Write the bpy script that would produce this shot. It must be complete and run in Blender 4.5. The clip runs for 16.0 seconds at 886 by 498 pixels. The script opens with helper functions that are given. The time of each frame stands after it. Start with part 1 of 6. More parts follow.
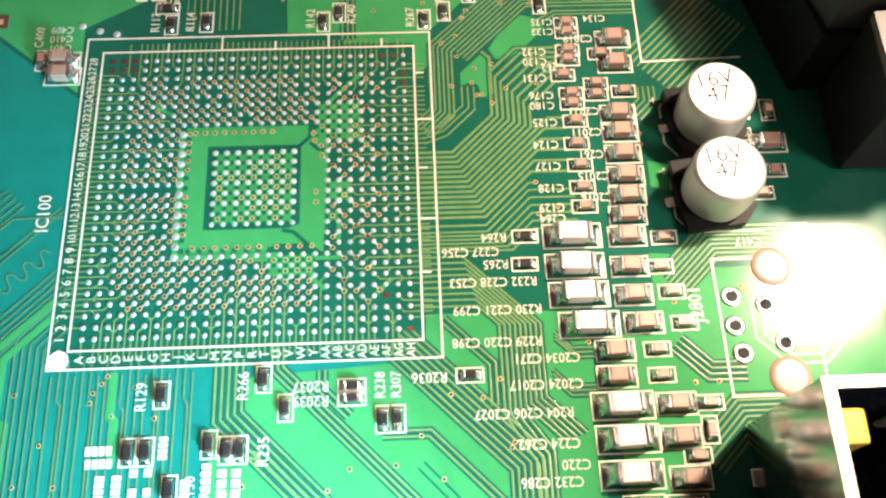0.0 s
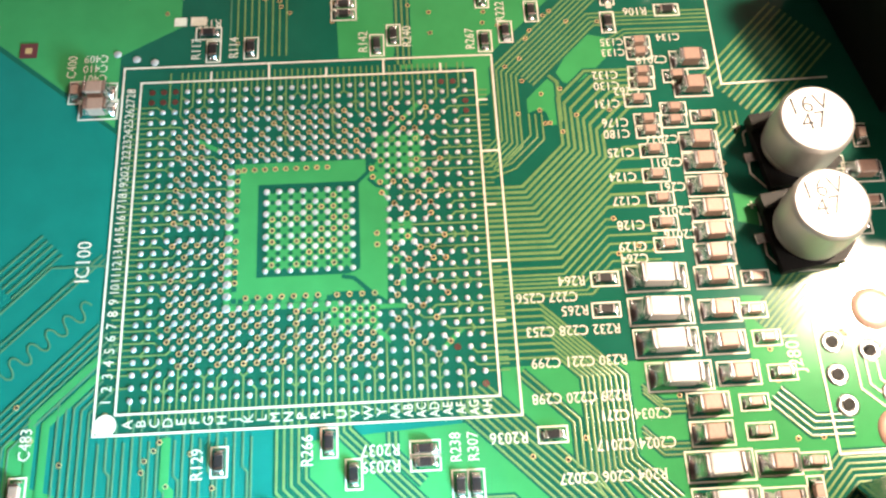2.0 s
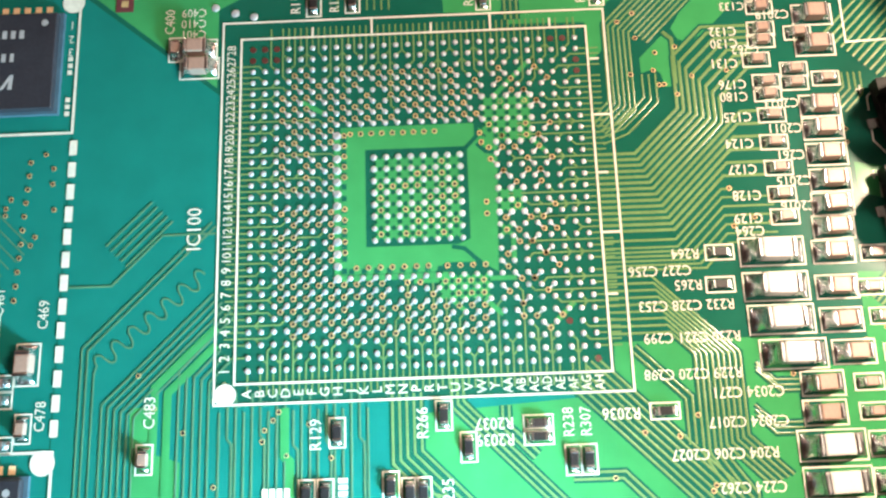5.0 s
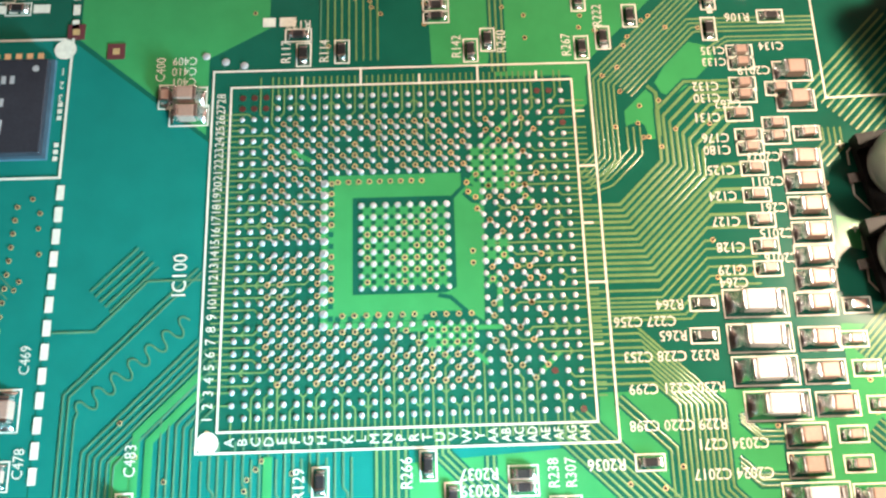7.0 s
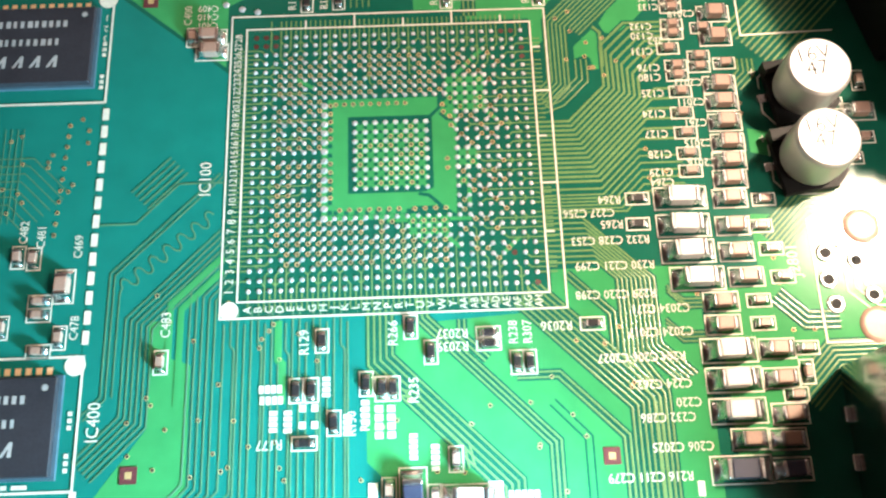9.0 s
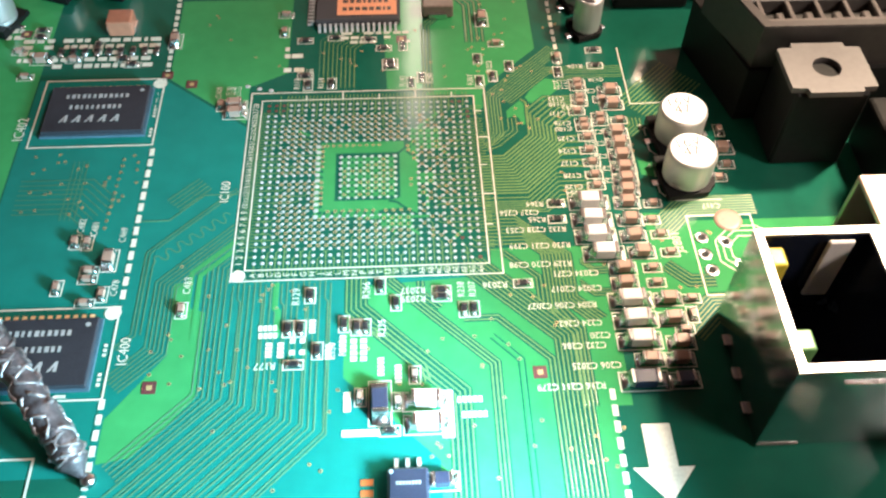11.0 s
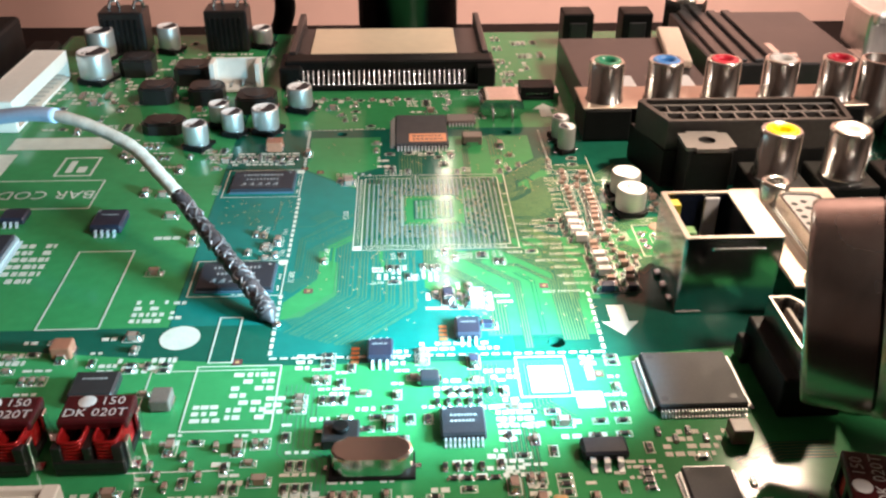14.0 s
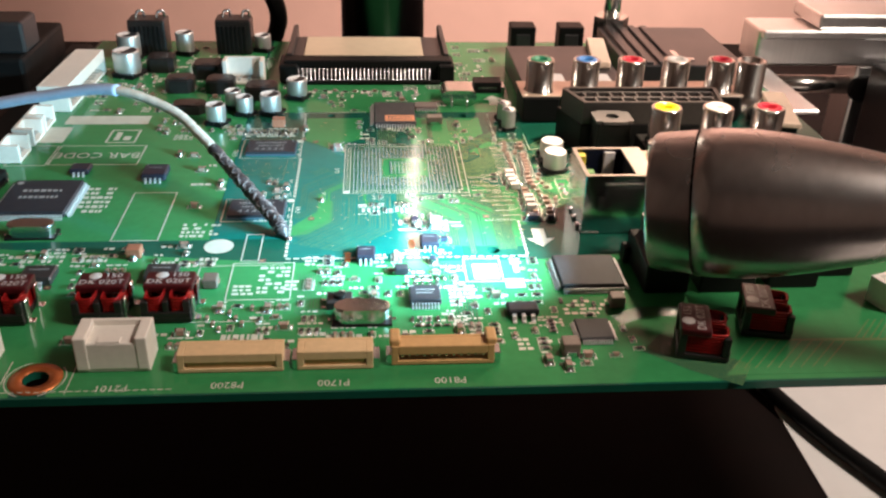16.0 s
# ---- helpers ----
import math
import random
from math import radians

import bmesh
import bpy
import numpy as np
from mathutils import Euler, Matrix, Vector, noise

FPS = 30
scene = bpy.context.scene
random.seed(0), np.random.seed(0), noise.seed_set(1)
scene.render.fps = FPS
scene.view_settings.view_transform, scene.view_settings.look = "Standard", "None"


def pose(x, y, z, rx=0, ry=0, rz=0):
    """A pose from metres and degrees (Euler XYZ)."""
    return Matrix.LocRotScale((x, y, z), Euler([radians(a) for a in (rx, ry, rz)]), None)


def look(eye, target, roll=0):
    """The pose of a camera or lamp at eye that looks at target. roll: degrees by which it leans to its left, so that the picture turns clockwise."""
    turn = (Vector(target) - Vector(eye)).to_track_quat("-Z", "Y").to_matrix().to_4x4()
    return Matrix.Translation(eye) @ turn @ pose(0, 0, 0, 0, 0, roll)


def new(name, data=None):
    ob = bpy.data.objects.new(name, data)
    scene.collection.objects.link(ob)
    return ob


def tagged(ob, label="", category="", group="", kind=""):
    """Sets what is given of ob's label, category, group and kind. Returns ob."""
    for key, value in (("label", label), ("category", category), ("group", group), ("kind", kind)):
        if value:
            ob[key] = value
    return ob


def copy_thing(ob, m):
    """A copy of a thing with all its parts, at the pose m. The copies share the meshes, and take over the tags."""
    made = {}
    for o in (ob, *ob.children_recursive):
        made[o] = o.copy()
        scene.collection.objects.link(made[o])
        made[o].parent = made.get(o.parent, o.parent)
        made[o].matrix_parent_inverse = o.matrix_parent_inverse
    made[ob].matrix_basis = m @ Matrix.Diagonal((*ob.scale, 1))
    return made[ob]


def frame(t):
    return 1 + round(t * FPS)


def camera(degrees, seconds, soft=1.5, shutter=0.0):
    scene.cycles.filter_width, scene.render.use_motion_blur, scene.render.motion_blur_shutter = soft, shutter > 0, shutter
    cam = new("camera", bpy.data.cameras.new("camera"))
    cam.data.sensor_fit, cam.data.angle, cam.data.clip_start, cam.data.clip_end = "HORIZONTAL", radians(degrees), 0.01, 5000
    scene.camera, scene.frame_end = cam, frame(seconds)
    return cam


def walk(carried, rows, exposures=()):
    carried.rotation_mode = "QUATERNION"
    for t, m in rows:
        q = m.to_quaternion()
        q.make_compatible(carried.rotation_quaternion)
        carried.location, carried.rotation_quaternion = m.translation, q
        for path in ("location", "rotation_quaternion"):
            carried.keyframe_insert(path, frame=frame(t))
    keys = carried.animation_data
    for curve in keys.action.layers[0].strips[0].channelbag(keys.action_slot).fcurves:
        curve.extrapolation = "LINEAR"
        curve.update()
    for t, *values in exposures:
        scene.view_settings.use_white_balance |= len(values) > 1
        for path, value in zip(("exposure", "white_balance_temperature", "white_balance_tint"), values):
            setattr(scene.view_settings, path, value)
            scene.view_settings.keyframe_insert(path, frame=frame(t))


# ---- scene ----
U = 0.001  # the place is drawn in millimetres
cam = camera(51.58, 16.0, soft=2.4)
ROWS = [
    (0, 13.82, -36.85, 72.82, -4.96, -67.24, 2.82),
    (0.5, 10.52, -32.28, 67.16, -4.03, -67.91, 1.21),
    (1, 9.85, -30.51, 66.54, -4.82, -68.28, 1.85),
    (1.5, 7.79, -29.58, 68.45, -4.92, -68.21, 2.04),
    (2, 8.43, -30.05, 68.78, -4.87, -67.92, 1.89),
    (2.5, 8.56, -30.47, 69.74, -3.75, -67.99, 0.75),
    (3, 8.89, -29.90, 68.33, -3.87, -69.77, 1.16),
    (3.5, 9.66, -32.37, 66.63, -4.74, -72.49, 2.51),
    (4, 10.67, -31.95, 68.51, -5.06, -74.47, 2.97),
    (4.5, 8.95, -28.29, 69.18, -0.45, -74.75, -1.66),
    (5, 2.63, -22.37, 70.46, 2.41, -75.66, -4.51),
    (7.5, 2.47, -22.30, 70.82, -2.37, -72.29, 0.73),
    (8, 2.95, -27.24, 73.91, -2.63, -72.21, 0.94),
    (8.5, 3.24, -32.78, 78.76, -2.63, -71.75, 0.72),
    (9, 3.76, -37.78, 81.99, -2.02, -71.22, -0.02),
    (9.5, 4.49, -45.73, 89.32, -2.39, -69.83, 0.36),
    (10, 3.55, -55.12, 93.66, -3.67, -65.83, 1.12),
    (12.5, 10.86, -118.79, 74.41, -2.93, -34.32, 0.57),
    (13, 12.14, -129.34, 74.08, -3.86, -32.92, 0.56),
    (13.5, 5.25, -144.30, 79.39, -3.79, -32.04, 0.59),
    (14, -5.85, -167.26, 90.57, -2.69, -30.88, 0.30),
    (14.5, -18.75, -188.46, 97.72, -2.28, -30.18, 0.36),
    (15, -16.59, -208.19, 103.41, -2.37, -29.62, 0.51),
    (15.5, -11.16, -215.41, 99.15, -4.13, -29.11, 1.44),
    (16, -8.57, -227.36, 101.06, -4.95, -28.98, 1.65),
]
walk(cam, [(t, pose(x * U, y * U, z * U, 90 + pitch, 0, yaw) @ pose(0, 0, 0, 0, 0, roll)) for t, x, y, z, yaw, pitch, roll in ROWS],
     exposures=[(0, 0.0), (7.5, 0.05), (10, 0.0), (12.5, -0.06), (16, -0.06)])

# ---- light: a dim warm room, a warm desk lamp over the sockets, the cool torch ----
world = bpy.data.worlds.new("room")
scene.world = world
world.use_nodes = True
world.node_tree.nodes["Background"].inputs["Color"].default_value = (0.55, 0.42, 0.34, 1)
world.node_tree.nodes["Background"].inputs["Strength"].default_value = 0.05


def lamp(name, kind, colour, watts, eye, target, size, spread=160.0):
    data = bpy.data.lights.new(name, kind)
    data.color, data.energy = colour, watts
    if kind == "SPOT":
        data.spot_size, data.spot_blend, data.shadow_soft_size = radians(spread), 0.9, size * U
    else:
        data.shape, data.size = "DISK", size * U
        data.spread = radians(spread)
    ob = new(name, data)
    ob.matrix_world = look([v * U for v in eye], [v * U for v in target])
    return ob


lamp("desk_lamp_light", "AREA", (1.0, 0.77, 0.56), 0.070, (104, 32, 116), (44, -13, 0), 12, 54)
lamp("torch_light", "SPOT", (0.38, 0.80, 1.0), 2.3, (40.6, -69.0, 24), (-20, -34, 0), 8, 75)
lamp("room_light", "AREA", (1.0, 0.85, 0.74), 3.4, (400, -230, 440), (30, 40, 0), 150, 170)
# added fill lamp with no visible source, brightens the back wall
lamp("ceiling_light", "AREA", (1.0, 0.80, 0.70), 1.0, (330, 150, 330), (20, 330, -60), 80, 72)
# added strip lamp before the pole, draws the pole's bright reflection on the board
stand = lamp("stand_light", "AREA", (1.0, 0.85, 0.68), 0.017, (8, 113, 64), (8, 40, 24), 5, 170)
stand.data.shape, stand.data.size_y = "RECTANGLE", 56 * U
scene.view_settings.exposure = 0.0


# ---- mesh helpers, all in millimetres ----
def cube(bm, x0, y0, z0, x1, y1, z1, bevel=0.0, seg=1):
    made = bmesh.ops.create_cube(bm, size=1)["verts"]
    for v in made:
        v.co = Vector(((x0 + x1) / 2 + v.co.x * (x1 - x0), (y0 + y1) / 2 + v.co.y * (y1 - y0), (z0 + z1) / 2 + v.co.z * (z1 - z0)))
    if bevel:
        edges = list({e for v in made for e in v.link_edges})
        bmesh.ops.bevel(bm, geom=edges, offset=bevel, segments=seg, affect="EDGES", profile=0.5)


def tube(bm, x, y, z0, z1, r0, r1=None, n=24, caps=True):
    r1 = r0 if r1 is None else r1
    a = [bm.verts.new((x + r0 * math.cos(2 * math.pi * k / n), y + r0 * math.sin(2 * math.pi * k / n), z0)) for k in range(n)]
    b = [bm.verts.new((x + r1 * math.cos(2 * math.pi * k / n), y + r1 * math.sin(2 * math.pi * k / n), z1)) for k in range(n)]
    for k in range(n):
        bm.faces.new((a[k], a[(k + 1) % n], b[(k + 1) % n], b[k])).smooth = n > 8
    if caps:
        bm.faces.new(a[::-1]), bm.faces.new(b)


def lathe(bm, profile, n=32, at=(0, 0, 0), m=None):
    """Turns (radius, height) pairs round the z axis."""
    m = m or Matrix.Translation(at)
    rings = []
    for r, z in profile:
        if r < 1e-6:
            rings.append([bm.verts.new(m @ Vector((0, 0, z)))])
        else:
            rings.append([bm.verts.new(m @ Vector((r * math.cos(2 * math.pi * k / n), r * math.sin(2 * math.pi * k / n), z))) for k in range(n)])
    for a, b in zip(rings, rings[1:]):
        for k in range(n):
            i, j = k, (k + 1) % n
            loop = [a[i % len(a)], a[j % len(a)], b[j % len(b)], b[i % len(b)]]
            loop = [v for q, v in enumerate(loop) if v not in loop[:q]]
            if len(loop) > 2:
                bm.faces.new(loop).smooth = True


def prism(bm, poly, z0, z1):
    a, b = [bm.verts.new((x, y, z0)) for x, y in poly], [bm.verts.new((x, y, z1)) for x, y in poly]
    n = len(poly)
    for k in range(n):
        bm.faces.new((a[k], a[(k + 1) % n], b[(k + 1) % n], b[k]))
    bm.faces.new(a[::-1]), bm.faces.new(b)


def ribbon(bm, pts, w, z, h=0.0):
    """A flat line along a path, mitred at its bends; h gives it a raised edge."""
    pts = [Vector(p) for p in pts]
    left, right = [], []
    for k, p in enumerate(pts):
        d0 = (p - pts[k - 1]).normalized() if k else (pts[1] - p).normalized()
        d1 = (pts[k + 1] - p).normalized() if k + 1 < len(pts) else d0
        n0, n1 = Vector((-d0.y, d0.x)), Vector((-d1.y, d1.x))
        n = (n0 + n1).normalized()
        n = n * (w / 2 / max(0.4, n.dot(n0)))
        left.append(bm.verts.new((p.x + n.x, p.y + n.y, z))), right.append(bm.verts.new((p.x - n.x, p.y - n.y, z)))
    for k in range(len(pts) - 1):
        bm.faces.new((left[k], right[k], right[k + 1], left[k + 1]))


def offset_path(pts, d):
    pts = [Vector(p) for p in pts]
    out = []
    for k, p in enumerate(pts):
        d0 = (p - pts[k - 1]).normalized() if k else (pts[1] - p).normalized()
        d1 = (pts[k + 1] - p).normalized() if k + 1 < len(pts) else d0
        n0, n1 = Vector((-d0.y, d0.x)), Vector((-d1.y, d1.x))
        n = (n0 + n1).normalized()
        q = p + n * (d / max(0.4, n.dot(n0)))
        out.append((q.x, q.y))
    return out


def sweep(bm, pts, radius, n=10):
    """A round cable through points."""
    pts = [Vector(p) for p in pts]
    rings = []
    for k, p in enumerate(pts):
        t = (pts[min(k + 1, len(pts) - 1)] - pts[max(k - 1, 0)]).normalized()
        side = t.cross(Vector((0.1, 0.2, 1))).normalized()
        up = side.cross(t)
        r = radius[k] if isinstance(radius, (list, tuple)) else radius
        rings.append([bm.verts.new(p + r * (side * math.cos(2 * math.pi * q / n) + up * math.sin(2 * math.pi * q / n))) for q in range(n)])
    for a, b in zip(rings, rings[1:]):
        for q in range(n):
            bm.faces.new((a[q], a[(q + 1) % n], b[(q + 1) % n], b[q])).smooth = True
    bm.faces.new(rings[0][::-1]), bm.faces.new(rings[-1])


def spline(pts, steps=12):
    pts = [Vector(p) for p in pts]
    q = [2 * pts[0] - pts[1], *pts, 2 * pts[-1] - pts[-2]]
    out = []
    for i in range(1, len(q) - 2):
        a, b, c, d = q[i - 1], q[i], q[i + 1], q[i + 2]
        for k in range(steps):
            s = k / steps
            out.append(0.5 * (2 * b + (c - a) * s + (2 * a - 5 * b + 4 * c - d) * s * s + (3 * b - a - 3 * c + d) * s ** 3))
    return out + [pts[-1]]


def part(name, bm, material, parent=None, label=""):
    bm.normal_update()
    data = bpy.data.meshes.new(name)
    bmesh.ops.recalc_face_normals(bm, faces=bm.faces) if len(bm.faces) < 20000 else None
    bm.to_mesh(data)
    bm.free()
    data.transform(Matrix.Scale(U, 4))
    data.materials.append(material)
    ob = new(name, data)
    ob.parent = parent
    return tagged(ob, label)


def thing(name, x, y, z=0.0, turn=0.0, label="", category="", group="", kind=""):
    ob = new(name)
    ob.empty_display_size = 0.002
    ob.matrix_basis = pose(x * U, y * U, z * U, 0, 0, turn)
    return tagged(ob, label, category, group, kind)


def lettering(name, text, size, x, y, z, turn, material, parent, squeeze=1.0, tilt=0.0, align="CENTER"):
    curve = bpy.data.curves.new(name, "FONT")
    curve.body, curve.size, curve.align_x, curve.align_y, curve.resolution_u = text, size, align, "CENTER", 2
    ob = bpy.data.objects.new(name, curve)
    scene.collection.objects.link(ob)
    data = bpy.data.meshes.new_from_object(ob.evaluated_get(bpy.context.evaluated_depsgraph_get()))
    bpy.data.objects.remove(ob)
    data.transform(Matrix.Scale(U, 4) @ pose(x, y, z, tilt, 0, turn) @ Matrix.Diagonal((squeeze, 1, 1, 1)))
    data.materials.clear()
    data.materials.append(material)
    made = new(name, data)
    made.parent = parent
    return made


# ---- materials ----
def material(name, colour, rough=0.5, metal=0.0, vary=0.15, grain=1.0, bump=0.0, coat=0.0, spec=0.5, dirt=None, brushed=None):
    """A surface with colour varied at two scales (grain: lumps to the millimetre), worn gloss and fine relief."""
    m = bpy.data.materials.new(name)
    m.use_nodes = True
    nodes, links = m.node_tree.nodes, m.node_tree.links
    b = nodes["Principled BSDF"]
    where = nodes.new("ShaderNodeTexCoord")
    stretch = nodes.new("ShaderNodeMapping")
    links.new(where.outputs["Object"], stretch.inputs["Vector"])
    if brushed:
        stretch.inputs["Scale"].default_value = brushed
    fine, broad = nodes.new("ShaderNodeTexNoise"), nodes.new("ShaderNodeTexNoise")
    for node, scale in ((fine, 1000 * grain), (broad, 130 * grain)):
        node.inputs["Scale"].default_value, node.inputs["Detail"].default_value = scale, 4
        links.new(stretch.outputs["Vector"], node.inputs["Vector"])
    mixed = nodes.new("ShaderNodeMix")
    mixed.data_type = "RGBA"
    mixed.inputs["A"].default_value = (*[c * (1 - vary) for c in colour], 1)
    mixed.inputs["B"].default_value = (*[min(1, c * (1 + vary)) for c in colour], 1)
    mean = nodes.new("ShaderNodeMath")
    mean.operation = "ADD"
    half = nodes.new("ShaderNodeMath")
    half.operation = "MULTIPLY_ADD"
    half.inputs[1].default_value, half.inputs[2].default_value = 1.6, -1.1
    links.new(fine.outputs["Fac"], mean.inputs[0]), links.new(broad.outputs["Fac"], mean.inputs[1])
    links.new(mean.outputs[0], half.inputs[0])
    half.use_clamp = True
    links.new(half.outputs[0], mixed.inputs["Factor"])
    colour_out = mixed.outputs["Result"]
    if dirt:
        spots = nodes.new("ShaderNodeTexNoise")
        spots.inputs["Scale"].default_value, spots.inputs["Detail"].default_value = 420 * grain, 6
        links.new(where.outputs["Object"], spots.inputs["Vector"])
        ramp = nodes.new("ShaderNodeMapRange")
        ramp.inputs["From Min"].default_value, ramp.inputs["From Max"].default_value = 0.58, 0.72
        links.new(spots.outputs["Fac"], ramp.inputs["Value"])
        soiled = nodes.new("ShaderNodeMix")
        soiled.data_type = "RGBA"
        soiled.inputs["B"].default_value = (*dirt, 1)
        links.new(colour_out, soiled.inputs["A"]), links.new(ramp.outputs["Result"], soiled.inputs["Factor"])
        colour_out = soiled.outputs["Result"]
    links.new(colour_out, b.inputs["Base Color"])
    gloss = nodes.new("ShaderNodeMapRange")
    gloss.inputs["To Min"].default_value, gloss.inputs["To Max"].default_value = rough * 0.75, min(1, rough * 1.25)
    links.new(broad.outputs["Fac"], gloss.inputs["Value"])
    links.new(gloss.outputs["Result"], b.inputs["Roughness"])
    b.inputs["Metallic"].default_value = metal
    b.inputs["Specular IOR Level"].default_value = spec
    b.inputs["Coat Weight"].default_value = coat
    b.inputs["Coat Roughness"].default_value = 0.08
    if bump:
        relief = nodes.new("ShaderNodeBump")
        relief.inputs["Strength"].default_value, relief.inputs["Distance"].default_value = bump, 0.0001
        links.new(fine.outputs["Fac"], relief.inputs["Height"])
        links.new(relief.outputs["Normal"], b.inputs["Normal"])
    return m


MASK = material("solder_mask_on_laminate", (0.007, 0.080, 0.052), 0.13, vary=0.12, grain=0.35, bump=0.05, spec=0.32)
# the torch's cool light is put into this blue-green mask colour
COOLMASK = material("solder_mask_tinted_for_torch", (0.007, 0.136, 0.112), 0.13, vary=0.10, grain=0.3, bump=0.05, spec=0.32)
POUR = material("solder_mask_on_copper", (0.034, 0.220, 0.074), 0.13, vary=0.10, grain=0.4, bump=0.06, spec=0.32)
# cool copy of the trace colour, with the torch light's cast put in
COOLTRACE = material("solder_mask_on_torch_tinted_trace", (0.060, 0.158, 0.092), 0.2, vary=0.12, grain=1, bump=0.05, spec=0.34)
TRACE = material("solder_mask_on_trace", (0.112, 0.205, 0.078), 0.2, vary=0.15, grain=1, bump=0.05, spec=0.34)
LAMINATE = material("bare_laminate_edge", (0.10, 0.20, 0.06), 0.6, vary=0.25, grain=2, bump=0.2)
SILK = material("white_screen_ink", (0.54, 0.54, 0.46), 0.6, vary=0.14, grain=3, bump=0.15)
SOLDER = material("tinned_solder", (0.72, 0.74, 0.76), 0.24, 1.0, vary=0.15, grain=2, bump=0.25)
LEAD = material("dull_tinned_lead", (0.72, 0.73, 0.74), 0.4, 0.45, vary=0.12, grain=2, bump=0.15)
PAD = material("reflowed_solder_pad", (0.40, 0.43, 0.45), 0.48, 0.35, vary=0.2, grain=1.5, bump=0.3)
GOLD = material("copper_via_ring", (0.46, 0.33, 0.15), 0.42, 0.2, vary=0.2, grain=3)
COPPER = material("bare_copper_ring", (0.55, 0.16, 0.05), 0.4, 0.6, vary=0.25, grain=0.6, bump=0.1)
# flat discs of this near-black stand for the shade inside holes
HOLE = material("hole_shade_black", (0.006, 0.006, 0.006), 0.8)
EPOXY = material("black_chip_epoxy", (0.024, 0.024, 0.030), 0.42, vary=0.2, grain=4, bump=0.12, spec=0.3)
GREYCHIP = material("worn_grey_chip_epoxy", (0.044, 0.042, 0.047), 0.62, vary=0.15, grain=4, bump=0.12, spec=0.35)
INK = material("grey_chip_print", (0.30, 0.30, 0.30), 0.6, vary=0.15, grain=4)
RESISTOR = material("black_resistor_glaze", (0.018, 0.017, 0.018), 0.3, vary=0.2, grain=3)
CERAMIC = material("brown_ceramic", (0.28, 0.18, 0.14), 0.4, vary=0.15, grain=3, bump=0.1)
PALE = material("pale_ceramic", (0.60, 0.57, 0.56), 0.35, vary=0.08, grain=3, bump=0.05)
BLUEISH = material("blue_grey_ceramic", (0.018, 0.022, 0.045), 0.45, vary=0.1, grain=3)
ALU = material("bright_aluminium", (0.90, 0.89, 0.88), 0.34, 1.0, vary=0.05, grain=1, bump=0.05, brushed=(1, 1, 0.1))
CANSIDE = material("satin_can_side", (0.58, 0.57, 0.55), 0.42, 0.8, vary=0.05, grain=1, bump=0.05, brushed=(1, 1, 0.1))
CANTOP = material("capacitor_can_top", (0.84, 0.83, 0.82), 0.55, 0.1, vary=0.06, grain=1, bump=0.06)
STEEL = material("tin_plated_steel", (0.70, 0.69, 0.66), 0.20, 1.0, vary=0.08, grain=0.5, bump=0.03)
BRUSHED = material("brushed_torch_steel", (0.47, 0.45, 0.44), 0.26, 0.96, vary=0.12, grain=0.6, bump=0.10, brushed=(1, 1, 0.03))
CHROME = material("polished_pole_chrome", (0.10, 0.095, 0.10), 0.2, 1.0, vary=0.06, grain=0.1)
BLACK = material("black_moulded_plastic", (0.006, 0.006, 0.006), 0.5, vary=0.25, grain=1.2, bump=0.12, spec=0.16)
DARKGREY = material("dark_grey_sheet_metal", (0.06, 0.058, 0.06), 0.35, 0.6, vary=0.12, grain=0.3)
WHITE = material("white_nylon", (0.74, 0.70, 0.64), 0.45, vary=0.05, grain=0.8, bump=0.06)
CREAM = material("cream_nylon", (0.66, 0.47, 0.27), 0.45, vary=0.08, grain=0.8, bump=0.06)
TAN = material("tan_nylon", (0.55, 0.33, 0.14), 0.42, vary=0.1, grain=0.8, bump=0.06)
RED = material("deep_red_lacquer", (0.055, 0.005, 0.007), 0.3, vary=0.3, grain=1, bump=0.1)
WIRERED = material("red_enamelled_copper", (0.36, 0.012, 0.012), 0.22, 0.4, vary=0.3, grain=2)
FERRITE = material("black_ferrite", (0.012, 0.010, 0.010), 0.35, vary=0.3, grain=1.5, bump=0.15)
LABEL = material("orange_paper_label", (0.72, 0.30, 0.16), 0.6, vary=0.06, grain=1)
BLUETIN = material("blue_sleeve", (0.38, 0.46, 0.62), 0.45, vary=0.08, grain=1)
BRAID = material("tarnished_wire_braid", (0.085, 0.066, 0.070), 0.45, 0.5, vary=0.5, grain=2, bump=0.6)
WALLPAINT = material("pinkish_brown_wall_paint", (0.66, 0.40, 0.33), 0.8, vary=0.06, grain=0.05, bump=0.05)
# near-black: the shade under the board is put into the red-brown wood
WOOD = material("shaded_red_brown_table", (0.006, 0.0024, 0.0018), 0.8, spec=0.15, vary=0.3, grain=0.08, brushed=(0.15, 1, 1))
PAPER = material("white_paper", (0.75, 0.72, 0.70), 0.7, vary=0.04, grain=0.1)
TINNED = material("dull_tinned_copper", (0.80, 0.78, 0.72), 0.5, 0.35, vary=0.08, grain=0.6, bump=0.1)
RIMTIN = material("satin_tin_rim", (0.46, 0.43, 0.39), 0.35, 0.9, vary=0.06, grain=0.5, bump=0.05)
SHIELDTIN = material("dull_shield_tin", (0.52, 0.55, 0.57), 0.16, 1.0, vary=0.12, grain=0.4, bump=0.06)
# paint of the unseen surround, toned down to keep metal reflections dark
ROOM = material("dim_surround_paint", (0.26, 0.20, 0.175), 0.9, vary=0.06, grain=0.02)


def plastic(name, colour):
    return material(name, colour, 0.32, vary=0.06, grain=1)


